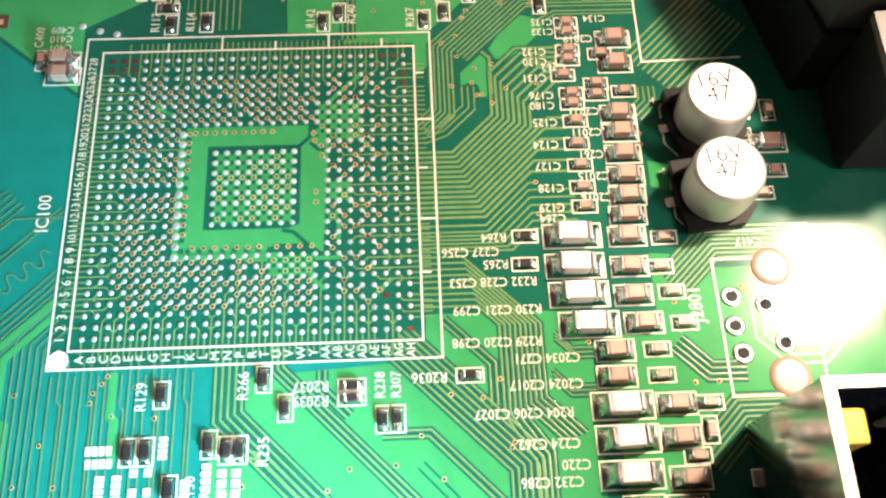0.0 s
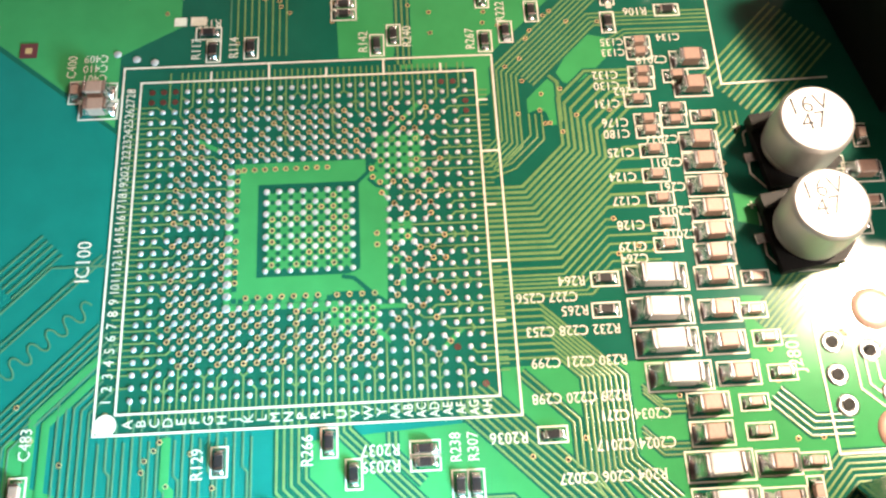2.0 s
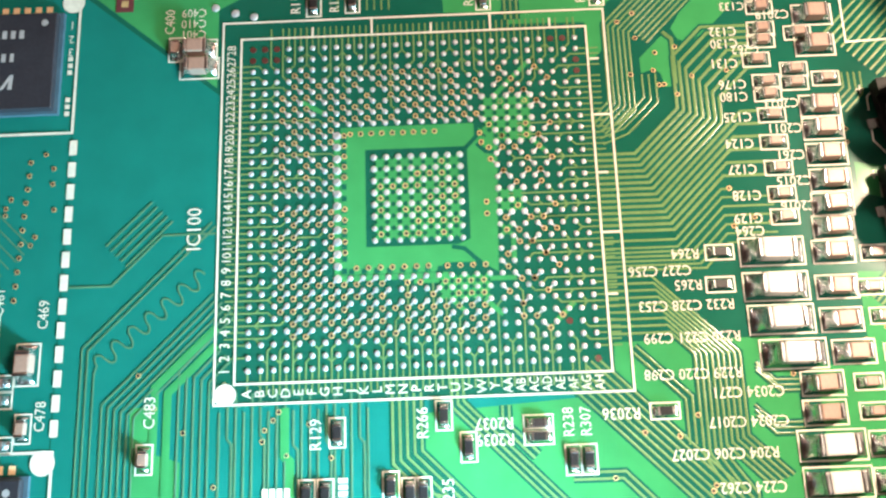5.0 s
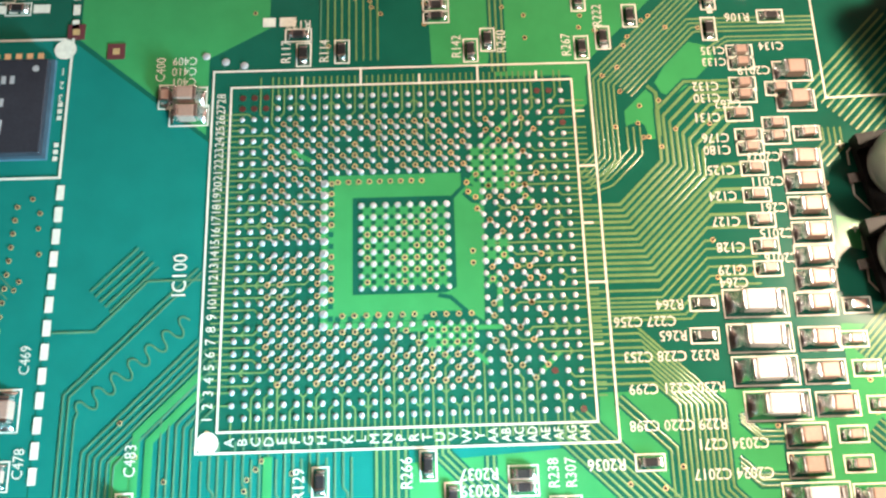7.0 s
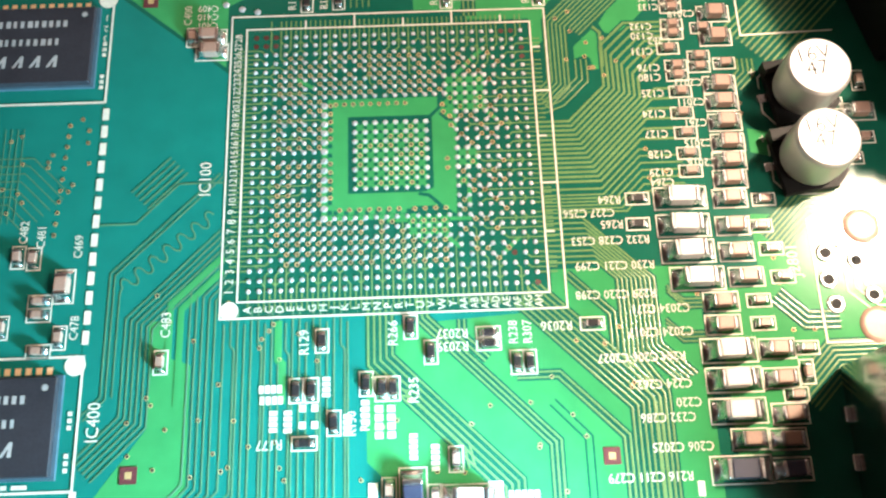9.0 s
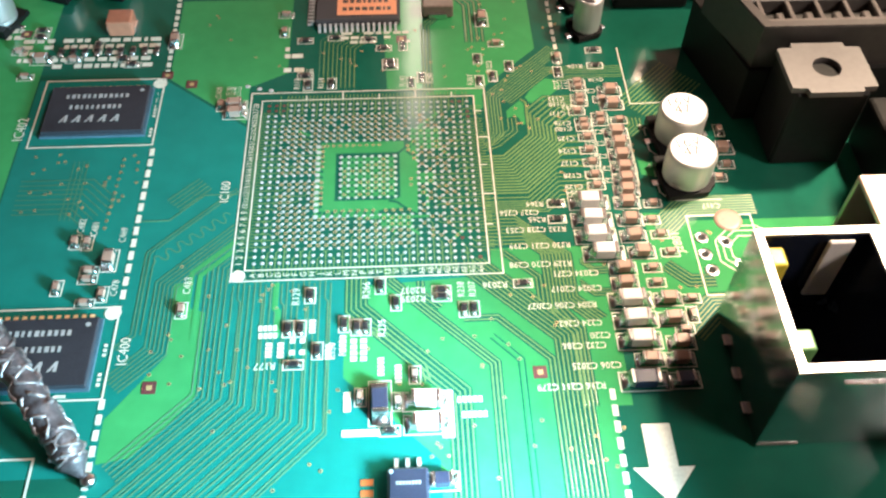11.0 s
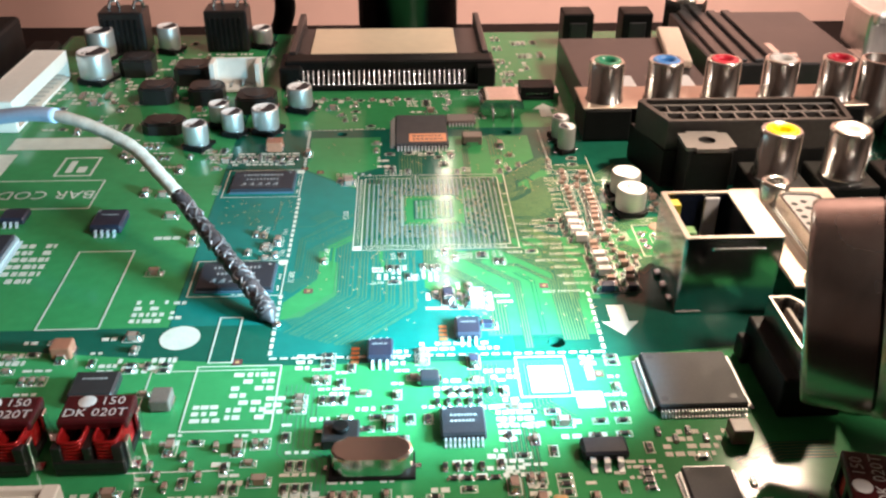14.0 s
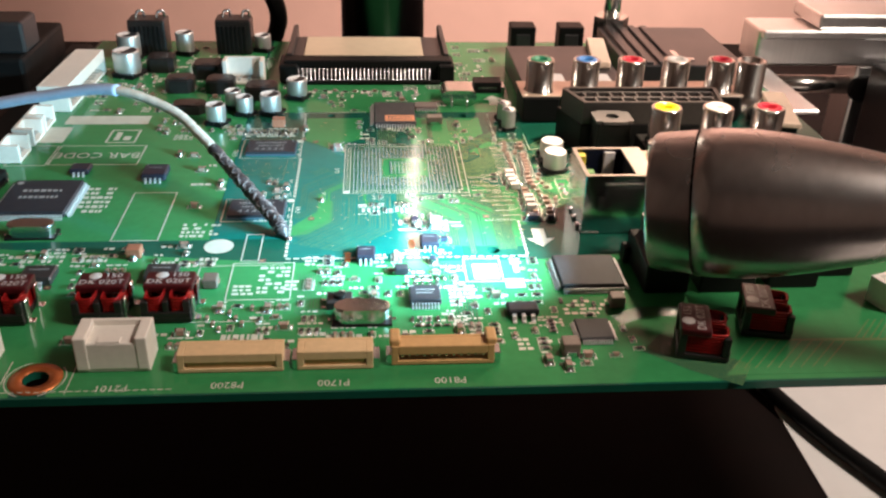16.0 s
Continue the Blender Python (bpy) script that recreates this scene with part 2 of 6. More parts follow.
# ---- the room ----
def slab(name, x0, y0, z0, x1, y1, z1, mat, label, category):
    bm = bmesh.new()
    cube(bm, x0, y0, z0, x1, y1, z1)
    return tagged(part(name, bm, mat), label, category, kind="structure")


slab("wall_north", -560, 330, -100, 560, 360, 520, WALLPAINT, "pinkish brown painted wall behind the bench", "wall")
# unseen walls and ceiling, added as a dim surround for the metal to reflect
slab("wall_south", -560, -660, -100, 560, -630, 520, ROOM, "unseen plain wall, added to enclose the dim room", "wall")
slab("wall_east", 530, -630, -100, 560, 330, 520, ROOM, "unseen plain wall, added to enclose the dim room", "wall")
slab("wall_west", -560, -630, -100, -530, 330, 520, ROOM, "unseen plain wall, added to enclose the dim room", "wall")
slab("ceiling", -560, -660, 520, 560, 360, 550, ROOM, "unseen plain ceiling, added to enclose the dim room", "ceiling")
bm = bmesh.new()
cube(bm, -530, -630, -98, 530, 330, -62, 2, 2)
tagged(part("workbench", bm, WOOD), "dark red-brown wooden workbench, coloured near-black for the board's shade", "table")

# ---- the board ----
board = thing("circuit_board", 0, 0, 0, 0, "green printed circuit board with white print, held above the bench", "circuit board")
EDGE = [(-109, -97), (126, -97), (126, 118), (-109, 118)]
HOLES = [(-20.3, -46.4, 1.45), (18.6, -46.5, 1.45), (-20.8, 39.1, 1.2), (19.3, 39.0, 1.3), (-68.8, -91.3, 2.3), (109.5, -37, 2.6)]


def sheet_with_holes(bm, z, flip=False):
    loops = [EDGE] + [[(x + r * math.cos(a * math.pi / 12), y + r * math.sin(a * math.pi / 12)) for a in range(24)] for x, y, r in HOLES]
    rings, edges = [], []
    for loop in loops:
        vs = [bm.verts.new((x, y, z)) for x, y in loop]
        edges += [bm.edges.new((vs[k], vs[(k + 1) % len(vs)])) for k in range(len(vs))]
        rings.append(vs)
    bmesh.ops.triangle_fill(bm, use_beauty=True, use_dissolve=False, edges=edges)
    return rings


bm = bmesh.new()
top, low = sheet_with_holes(bm, 0.0), sheet_with_holes(bm, -1.6)
for a, b in zip(top, low):
    for k in range(len(a)):
        bm.faces.new((a[k], a[(k + 1) % len(a)], b[(k + 1) % len(a)], b[k]))
part("substrate", bm, MASK, board)
for hx, hy, hr in HOLES[4:]:
    bm = bmesh.new()
    lathe(bm, [(hr, 0.03), (hr, 0.08), (hr + (2.4 if hr < 2.5 else 0.9), 0.08), (hr + (2.4 if hr < 2.5 else 0.9), 0.03)], 32, (hx, hy, 0))
    part("hole_ring", bm, COPPER, board, "bare copper ring round a hole")

for hx, hy in ((44.6, -9.0), (44.5, -18.7)):
    bm = bmesh.new()
    lathe(bm, [(1.75, 0.05), (1.7, 0.14), (1.2, 0.18), (0, 0.12)], 28, (hx, hy, 0))
    part("solder_filled_hole", bm, CERAMIC, board, "dull brown filled mounting hole")
# copper areas under the mask
POURS = [
    [(7.9, 15.0), (14.4, 14.9), (14.7, 11.2), (15.9, 12.4), (16.2, 16.4), (24.0, 24.2), (24, 37), (9, 37), (8.6, 24), (8.6, 19)],
    [(2.6, 16.3), (7.4, 16.1), (8.0, 19), (8.0, 37), (-2, 37), (2.2, 28)],
    [(21.6, 14.0), (24.1, 18.0), (26.6, 17.4), (27.0, 16.1), (24.7, 13.8), (23.0, 12.6), (22.1, 13.0)],
    [(18.8, 11.4), (20.8, 13.4), (21.5, 12.8), (21.6, 8.8), (20.7, 8.7), (20.4, 10.0), (19.9, 10.4), (18.8, 10.0)],
    [(-27.8, 19.5), (-16.5, 10.2), (-16.5, 17.4), (-11.4, 20.2), (-11.4, 37), (-28, 37)],
    [(14.8, -12.3), (27.5, -12.3), (28.4, -16), (28.4, -34), (26.4, -34), (26.3, -44.4), (7.6, -44.4), (7.6, -39.5), (2.6, -34.5), (-2.6, -29.4), (-2.6, -21.2), (-0.4, -17.2), (12, -16.4), (14.6, -16.2)],
]
POURS += [
    [(34.2, -7.4), (37.4, -7.6), (39.5, -8.9), (60, -8.9), (60, -20), (40, -20.4), (36.2, -24), (34, -30), (30, -30), (30, -14.6), (34.2, -14.6)],
    [(-22.5, -16.0), (-20.9, -16.0), (-20.9, -19.4), (-18.5, -20.2), (-18.4, -31.4), (-24.0, -37.8), (-27.6, -38.5), (-27.6, -33.4), (-23.4, -27.6), (-22.1, -25.8)],
    [(-108, -96.5), (-72, -96.5), (-72, -88.1), (-65.6, -88.1), (-65.6, -96.5), (125.5, -96.5), (125.5, -47), (60, -47), (27, -51), (-27, -51), (-108, -41)],
    [(-108, -40), (-46, -40), (-46, 117.5), (-108, 117.5)],
    [(-27, 42), (125, 42), (125, 117.5), (-45, 117.5), (-45, 42)],
    [(7.6, -17.2), (12.6, -16.9), (20.0, -24.2), (19.4, -25.6), (14.6, -21.2)],
    [(35.2, 1.6), (38.0, 1.0), (37.6, -1.6), (35.2, -1.0)],
]
# mask areas painted in the blue-green cast of the torch light
bm = bmesh.new()
for k, poly in enumerate(([(-28.4, 19.4), (-16.1, 9.4), (-16.1, -16.1), (11.5, -16.1), (11.5, -49), (-28.4, -49)], [(-45.8, 19.8), (-28.5, 19.8), (-28.5, -39.8), (-45.8, -39.8)])):
    bm.faces.new([bm.verts.new((x, y, 0.006 + 0.001 * k)) for x, y in poly])
tagged(part("inner_plane", bm, COOLMASK, board), "mask brightened and tinted blue-green for the torch's cool light")
bm = bmesh.new()
for k, poly in enumerate(POURS):
    bm.faces.new([bm.verts.new((x, y, 0.012 + 0.0007 * k)) for x, y in poly])
tagged(part("copper_pour", bm, POUR, board), "lighter green copper areas under the solder mask")

# the ring of copper inside the ball grid
bm = bmesh.new()
outer, inner = [(-6.2, -6.2), (1.2, -6.2), (2.0, -5.5), (4.9, -5.5), (6.2, -6.4), (6.6, 4.6), (4.6, 6.2), (-6.2, 6.2)], [(-4.2, -4.0), (-1, -4.0), (1.4, -4.0), (3.2, -4.0), (4.1, -3.6), (4.1, 4.2), (3, 4.2), (-4.2, 4.2)]
vo, vi = [bm.verts.new((x, y, 0.035)) for x, y in outer], [bm.verts.new((x, y, 0.035)) for x, y in inner]
for k in range(8):
    bm.faces.new((vo[k], vo[(k + 1) % 8], vi[(k + 1) % 8], vi[k]))
part("grid_ring", bm, POUR, board)
bm = bmesh.new()
for k, line in enumerate(([(3.9, 4.0), (4.9, 5.0), (4.9, 6.3)], [(4.9, 5.4), (6.0, 5.0), (6.9, 4.1)], [(2.6, -4.2), (3.6, -4.4), (5.9, -6.6)], [(4.9, 4.4), (5.6, 3.7), (6.9, 3.5)])):
    ribbon(bm, line, 0.34, 0.040 + 0.001 * k)
for k in range(12):
    x, y = -5.95, -5.9 + k * 1.0
    ribbon(bm, [(x - 0.2, y), (x + 0.2, y)], 0.44, 0.045)
    if k < 8:
        ribbon(bm, [(y + 0.3, -5.95), (y + 0.72, -5.95)], 0.4, 0.046)
tagged(part("ring_clearance", bm, MASK, board), "dark slits and notches in the copper ring", kind="stuff")

# bundles of parallel traces: path, count, pitch, width
def ridge(bm, pts, w, z, rise=0.022):
    """A trace with the rounded back that the mask leaves over copper."""
    mid = [bm.verts.new((x, y, z + rise)) for x, y in pts]
    for sign in (1, -1):
        rim = [bm.verts.new((x, y, z)) for x, y in offset_path(pts, sign * w / 2)]
        for k in range(len(pts) - 1):
            loop = (mid[k], rim[k], rim[k + 1], mid[k + 1])
            bm.faces.new(loop if sign < 0 else loop[::-1]).smooth = True


R = random.Random(4)
BUNDLES = []
# the fan from the grid to the chip capacitors
for k in range(14):
    y0, xb = 3.0 - 0.5 * k, 17.7 + 0.2 * k
    if k < 8:
        x, top = 21.5 + 0.5 * k, 11.4 - 0.55 * k
        line = [(14.6, y0), (xb, y0), (x, y0 + x - xb), (x, top), (x + 2.6, top + 2.6), (28.2, top + 2.6)]
    else:
        x = 26.6 - 0.4 * (k - 8)
        line = [(14.6, y0), (xb, y0), (x, y0 + x - xb), (28.3, y0 + x - xb)]
    BUNDLES.append((line, 1, 0, 0.25))
BUNDLES.append(([(14.6, -4.3), (20.3, -4.3), (24.3, -0.3), (25.2, -0.3)], 1, 0, 0.2))
for k in range(6):
    y0, xb, stop = -4.9 - 0.36 * k, 20.4 + 0.42 * k, -1.0 - 0.75 * k
    BUNDLES.append(([(14.6, y0), (xb, y0), (xb + stop - y0, stop), (28.4, stop)], 1, 0, 0.17))
# from the grid down past the large capacitors
for k in range(9):
    y0, x = -7.2 - 0.56 * k, 24.3 - 0.43 * k
    xb = x - (y0 + 13.4)
    low = -19.6 - 0.18 * k
    line = [(14.6, y0), (xb, y0), (x, -13.4), (x, low)]
    line += [(x + 3.0, low - 3.0)] if k < 5 else [(x + 2.4, low - 2.4 - 0.2 * k), (x + 2.4, -34)]
    BUNDLES.append((line, 1, 0, 0.19))
for k in range(3):
    BUNDLES.append(([(25.4, -14.2 - 0.3 * k), (26.8 + 0.1 * k, -15.6 - 0.4 * k), (28.6, -15.6 - 0.4 * k)], 1, 0, 0.15))
    BUNDLES.append(([(25.0, -17.4 - 0.4 * k), (26.4, -18.8 - 0.4 * k), (28.6, -18.8 - 0.4 * k)], 1, 0, 0.15))
# above the fan
BUNDLES += [
    ([(15.0, 5.2), (17.0, 7.2), (17.0, 14.2), (18.4, 15.6), (26.8, 24.0)], 6, 0.42, 0.16),
    ([(19.0, 13.2), (25.2, 19.4), (36.0, 19.4)], 4, 0.42, 0.16),
    ([(26.6, 17.0), (28.2, 18.0), (36, 18.0)], 2, 0.4, 0.15),
    ([(19.4, 9.9), (19.4, 7.6), (17.0, 5.2), (15, 4.4)], 3, 0.55, 0.14),
    ([(21.6, 9.0), (21.6, 13.0), (20.9, 13.7)], 1, 0, 0.3),
    ([(36.6, 10.6), (44.2, 18.2)], 12, 0.6, 0.2),
    ([(34.6, 6.4), (36.0, 7.8), (36.0, 9.4)], 4, 0.5, 0.17),
    ([(48.5, -6.5), (39.6, -6.5), (35.8, -10.3)], 8, 0.42, 0.19),
    ([(35.5, -15.5), (38, -18), (41, -18)], 4, 0.5, 0.17),
    ([(47, -21.6), (40.2, -21.6), (36.6, -25.2)], 8, 0.45, 0.17),
]
# diagonal bundles below the grid, through the copper area
BUNDLES += [
    ([(12.2, -14.4), (22.6, -24.8), (22.6, -46)], 7, 0.5, 0.19),
    ([(11.0, -22.2), (14.8, -22.2), (20.4, -27.9), (20.4, -46)], 2, 0.5, 0.2),
    ([(14.0, -24.7), (17.0, -27.9), (17.0, -44)], 1, 0, 0.5),
    ([(2.6, -14.6), (2.6, -16.6), (14.1, -28.2), (14.1, -48)], 3, 0.45, 0.2),
    ([(-1.3, -15.6), (-1.3, -20.4), (10.0, -31.7), (10.0, -44)], 5, 0.55, 0.2),
    ([(0.3, -23.3), (1.7, -23.7), (6.2, -28.2), (6.6, -30.2)], 2, 0.5, 0.2),
    ([(6.2, -16.8), (6.2, -18.4), (8.4, -20.6)], 2, 0.5, 0.2),
    ([(16.2, -12.8), (20.1, -16.7), (20.1, -20.2)], 2, 0.5, 0.18),
]
# long parallel traces below and beside the grid
for k in range(19):
    x = -15.6 + 0.63 * k
    j = 0.35 if k % 4 == 1 else 0.0
    turn_y = -31.4 - 0.26 * k
    run = min(11.0, turn_y + 46)
    BUNDLES.append(([(x, -15.2 if k % 3 else -16.6), (x, -18.4 - 0.2 * (k % 5)), (x + j, -18.8 - 0.2 * (k % 5)), (x + j, turn_y), (x + j - run, turn_y - run)], 1, 0, 0.19))
BUNDLES += [
    ([(-15.6, -11.8), (-17.6, -13.8), (-17.6, -31.2), (-26, -39.6)], 5, 0.58, 0.18),
    ([(-15.4, -8.2), (-23.4, -16.2), (-23.4, -25.2), (-27.6, -29.4)], 6, 0.5, 0.17),
    ([(-16.4, -1.6), (-26.2, -11.4), (-26.2, -23.0), (-28, -24.8)], 2, 0.45, 0.16),
    ([(-16.0, -2.4), (-20.5, -2.4), (-24.4, -6.4), (-28.0, -6.4)], 1, 0, 0.18),
    ([(-20.6, -0.4), (-24.2, -4.0)], 5, 0.6, 0.15),
    ([(-15.9, -10.0), (-16.2, -10.2), (-20.6, -14.5), (-20.6, -20.4)], 1, 0, 0.62),
    ([(-15.9, -11.4), (-16.2, -11.6), (-19.6, -15.0), (-19.6, -24.0)], 1, 0, 0.62),
    ([(-10.6, -16.4), (-10.6, -20), (-10.2, -20.4), (-10.2, -24)], 1, 0, 0.7),
    ([(-4.5, 16.8), (-4.5, 26), (-1, 29.5)], 9, 0.62, 0.15),
    ([(8.3, 15.4), (8.3, 30), (9.5, 31.5), (9.5, 41)], 3, 0.5, 0.18),
    ([(15.5, 26), (15.5, 35), (14, 37)], 4, 0.8, 0.25),
]
# the outer fields
BUNDLES += [
    ([(45, -84), (52, -90), (60, -95)], 14, 0.55, 0.2),
    ([(40, -76), (46, -73), (54, -73)], 6, 0.6, 0.2),
    ([(-22, -56), (-22, -70), (-19, -73), (-19, -84)], 8, 0.7, 0.14),
    ([(6, -52), (6, -60), (10, -64), (10, -84)], 7, 0.7, 0.14),
    ([(14, -52), (14, -62), (18, -66)], 6, 0.6, 0.15),
    ([(-44, -2), (-36, -2), (-33, -5)], 8, 0.8, 0.12),
    ([(-37, 4), (-37, -6)], 4, 0.6, 0.09),
]
bm, gaps, fine, bands = bmesh.new(), bmesh.new(), bmesh.new(), bmesh.new()
for q, (path, count, pitch, width) in enumerate(BUNDLES):
    for k in range(count):
        line = offset_path(path, (k - (count - 1) / 2) * pitch)
        ridge(bands if width > 0.45 else fine if max(p[0] for p in line) < -2.5 else bm, line, width, 0.036 + 0.0003 * q + 0.0001 * (k % 2))
        if max(p[0] for p in line) > -2.5:
            ribbon(gaps, line, width + 0.34, 0.0225 + 0.0001 * q + 0.00005 * (k % 2))
# a meander for matched length beside the ball grid
way, side = Vector((8.2, 7.0)), Vector((-0.65, 0.76))
wave = [tuple(Vector((-25.2, -12.7)) + way * (k / 140) + side * 0.66 * math.copysign(abs(math.sin(k / 140 * math.tau * 6.5)) ** 0.5, math.sin(k / 140 * math.tau * 6.5))) for k in range(141)]
ridge(fine, [(-25.4, -23), (-25.4, -13.3)] + wave, 0.15, 0.06)
tagged(part("fine_trace_layer", fine, COOLTRACE, board), "left-hand traces tinted for the torch's cool light", kind="stuff")
tagged(part("band_layer", bands, POUR, board), "broad green copper bands", kind="stuff")
tagged(part("trace_layer", bm, TRACE, board), "thin copper traces under the solder mask", kind="stuff")
tagged(part("trace_clearance", gaps, MASK, board), "darker clearances beside the traces", kind="stuff")

# the ball grid: solder pads, short necks to the vias, escape traces
webs = bmesh.new()
pads, necks, rings, holes, escapes = bmesh.new(), bmesh.new(), bmesh.new(), bmesh.new(), bmesh.new()
R = random.Random(11)
PADSPOTS = []


def via(x, y, r=0.235):
    n = 10
    o = [rings.verts.new((x + r * math.cos(a * math.tau / n), y + r * math.sin(a * math.tau / n), 0.075)) for a in range(n)]
    i = [rings.verts.new((x + 0.14 * math.cos(a * math.tau / n), y + 0.14 * math.sin(a * math.tau / n), 0.085)) for a in range(n)]
    for a in range(n):
        rings.faces.new((o[a], o[(a + 1) % n], i[(a + 1) % n], i[a]))
    holes.faces.new([holes.verts.new((x + 0.15 * math.cos(a * math.tau / n), y + 0.15 * math.sin(a * math.tau / n), 0.078)) for a in range(n)])


EMPTY = {(0, 27), (1, 27), (2, 27), (0, 26), (1, 26), (2, 26), (25, 27), (26, 27), (27, 25), (27, 24), (27, 0), (25, 3)}
for c in range(28):
    for r in range(28):
        x, y = c - 13.5, r - 13.5
        dc, dr = abs(x), abs(y)
        if (4 < max(dc, dr) < 6.4) or (c, r) in EMPTY:
            continue
        PADSPOTS.append((x, y))
        depth = min(c, r, 27 - c, 27 - r)
        sx, sy = (-1 if x < 0 else 1), (-1 if y < 0 else 1)
        if max(dc, dr) < 4:
            if c < 17 and r < 17:
                ribbon(webs, [(x, y), (x + 1, y + 1)], 0.36, 0.0705)
                ribbon(webs, [(x + 1, y), (x, y + 1)], 0.36, 0.0735)
                if R.random() < (0.75 if c > 12 else 0.3):
                    via(x + 0.5, y + 0.5)
        elif depth >= 3 and R.random() < (0.84 if x < 5 else 0.62):
            # the via lies outwards of its pad on one diagonal
            vx, vy = x + (0.5 if x > 6 and (c + r) % 3 else -0.5), y + 0.5 * sy
            ribbon(necks, [(x, y), (vx, vy)], 0.15, 0.06 + 0.002 * ((c + 2 * r) % 5))
            via(vx, vy)
        elif depth < 3 or R.random() < 0.6:
            # a thin escape line to the nearest side, between the outer pads
            j = R.choice((-0.5, 0.5)) if depth else 0.0
            if 14 - dc < 14 - dr:
                ridge(escapes, [(x, y), (x + sx * 0.5, y + j), (sx * 15.4, y + j)], 0.14, 0.036 + 0.0012 * c + 0.0004 * (r % 4), 0.012)
            else:
                ridge(escapes, [(x, y), (x + j, y + sy * 0.5), (x + j, sy * 15.4)], 0.14, 0.0362 + 0.0012 * r + 0.0004 * (c % 4), 0.012)
# bright solder webs and green squares round the ring
for k in range(12):
    ribbon(webs, [(-6.5, -6.25 + k), (-6.5, -5.75 + k)], 0.5, 0.066)
for k in range(9):
    ribbon(webs, [(-6.25 + k, -6.5), (-5.75 + k, -6.5)], 0.5, 0.066)
WEBBED = [(5.5, 9.5, 4.5, 8.5), (1.5, 5.5, -8.5, -6.5), (6.5, 8.5, -1.5, 0.5), (6.5, 7.5, -3.5, -2.5)]
for x0, x1, y0, y1 in WEBBED:
    for c in range(int(x1 - x0)):
        for r in range(int(y1 - y0)):
            ribbon(webs, [(x0 + c, y0 + r), (x0 + c + 1, y0 + r + 1)], 0.38, 0.0705 + 0.0006 * r)
            ribbon(webs, [(x0 + c + 1, y0 + r), (x0 + c, y0 + r + 1)], 0.38, 0.0765 + 0.0006 * r)
for line in ([(5.5, 7.5), (9.4, 11.4)], [(8.5, 5.5), (10.5, 3.5)], [(2.0, -8.0), (3.4, -9.4)], [(5.0, -8.5), (6.4, -9.8)], [(7.5, -5.5), (7.5, -3.5)], [(-7.5, 7.5), (-9.4, 8.6)], [(-0.5, -6.9), (1.5, -6.9)], [(5.5, -6.9), (7.6, -6.9)], [(10.5, -10.5), (12, -9)]):
    ribbon(webs, line, 0.4, 0.066)
for a in range(12):
    via(-5.4 + a * 0.96 * 0.9, 5.6) if a < 9 else None
    via(-5.9, -4.4 + a * 0.9) if a not in (5, 6) else None
    via(-5.0 + a * 0.95, -5.7) if a < 7 else None
    via(2.2 + a, -5.75) if a < 4 else None
for vx, vy in ((5.2, 5.3), (5.3, 4.5), (5.5, -0.6), (5.5, -1.6), (5.9, 4.0)):
    via(vx, vy)
# loose vias over the board
SCATTER = [(-19, -22, 6, 9), (-13, -19, 3, 2.5), (-10, -19.5, 4, 3), (2, -22, 6, 5), (9, -26, 8, 7), (16, -23, 6, 6), (21, -20, 5, 8), (20, 11, 9, 3),
           (22, 15, 10, 6), (26.5, 0, 6, 4), (37, -14, 8, 5), (-38, 0, 18, 6), (-32, 1, 10, 4), (-24, -27, 8, 4), (-15, -26, 8, 5), (-11, -36, 10, 8), (10, -40, 9, 7), (22, -40, 8, 5),
           (-2, 22, 10, 5), (12, 24, 12, 6), (22, 30, 10, 6), (-18, 28, 8, 7), (36, 2, 6, 3)]
for x, y, count, spread in SCATTER:
    for k in range(count):
        via(x + R.uniform(-spread, spread), y + R.uniform(-spread, spread), 0.21)
for k in range(11):
    via(-31.6 - 0.05 * k, 4.2 - 1.15 * k, 0.22)
tagged(part("neck_layer", necks, PAD, board), "tinned necks between grid pads and vias", kind="stuff")
tagged(part("web_layer", webs, POUR, board), "green webs of copper between some grid pads", kind="stuff")
tagged(part("via_plating", rings, GOLD, board), "small copper via rings", kind="stuff")
tagged(part("via_shadow", holes, HOLE, board), "near-black discs for the shade in via holes", kind="stuff")
tagged(part("escape_layer", escapes, TRACE, board), "hair-thin traces leaving the grid", kind="stuff")


def pad_mesh(bm, x, y, size=1.08):
    n = 9
    for r, z, r2, z2 in ((0.215, 0.05, 0.18, 0.10), (0.18, 0.10, 0.09, 0.13)):
        r, r2 = r * size, r2 * size
        o = [bm.verts.new((x + r * math.cos(a * math.tau / n), y + r * math.sin(a * math.tau / n), z)) for a in range(n)]
        i = [bm.verts.new((x + r2 * math.cos(a * math.tau / n), y + r2 * math.sin(a * math.tau / n), z2)) for a in range(n)]
        for a in range(n):
            bm.faces.new((o[a], o[(a + 1) % n], i[(a + 1) % n], i[a])).smooth = True
    bm.faces.new(i).smooth = True


PADSPOTS.sort(key=lambda p: p[1])
bm = bmesh.new()
pad_mesh(bm, 0, 0)
first = part("grid_pad", bm, PAD, board)
DULLRED = material("bare_brown_pad", (0.065, 0.016, 0.012), 0.45, vary=0.2, grain=3)
for c, r in sorted(EMPTY):
    bm = bmesh.new()
    tube(bm, c - 13.5, r - 13.5, 0.04, 0.07, 0.27, n=10)
    part("empty_pad", bm, DULLRED, board, "bare red-brown pad without solder")
first.matrix_basis = Matrix.Translation((PADSPOTS[0][0] * U, PADSPOTS[0][1] * U, 0))
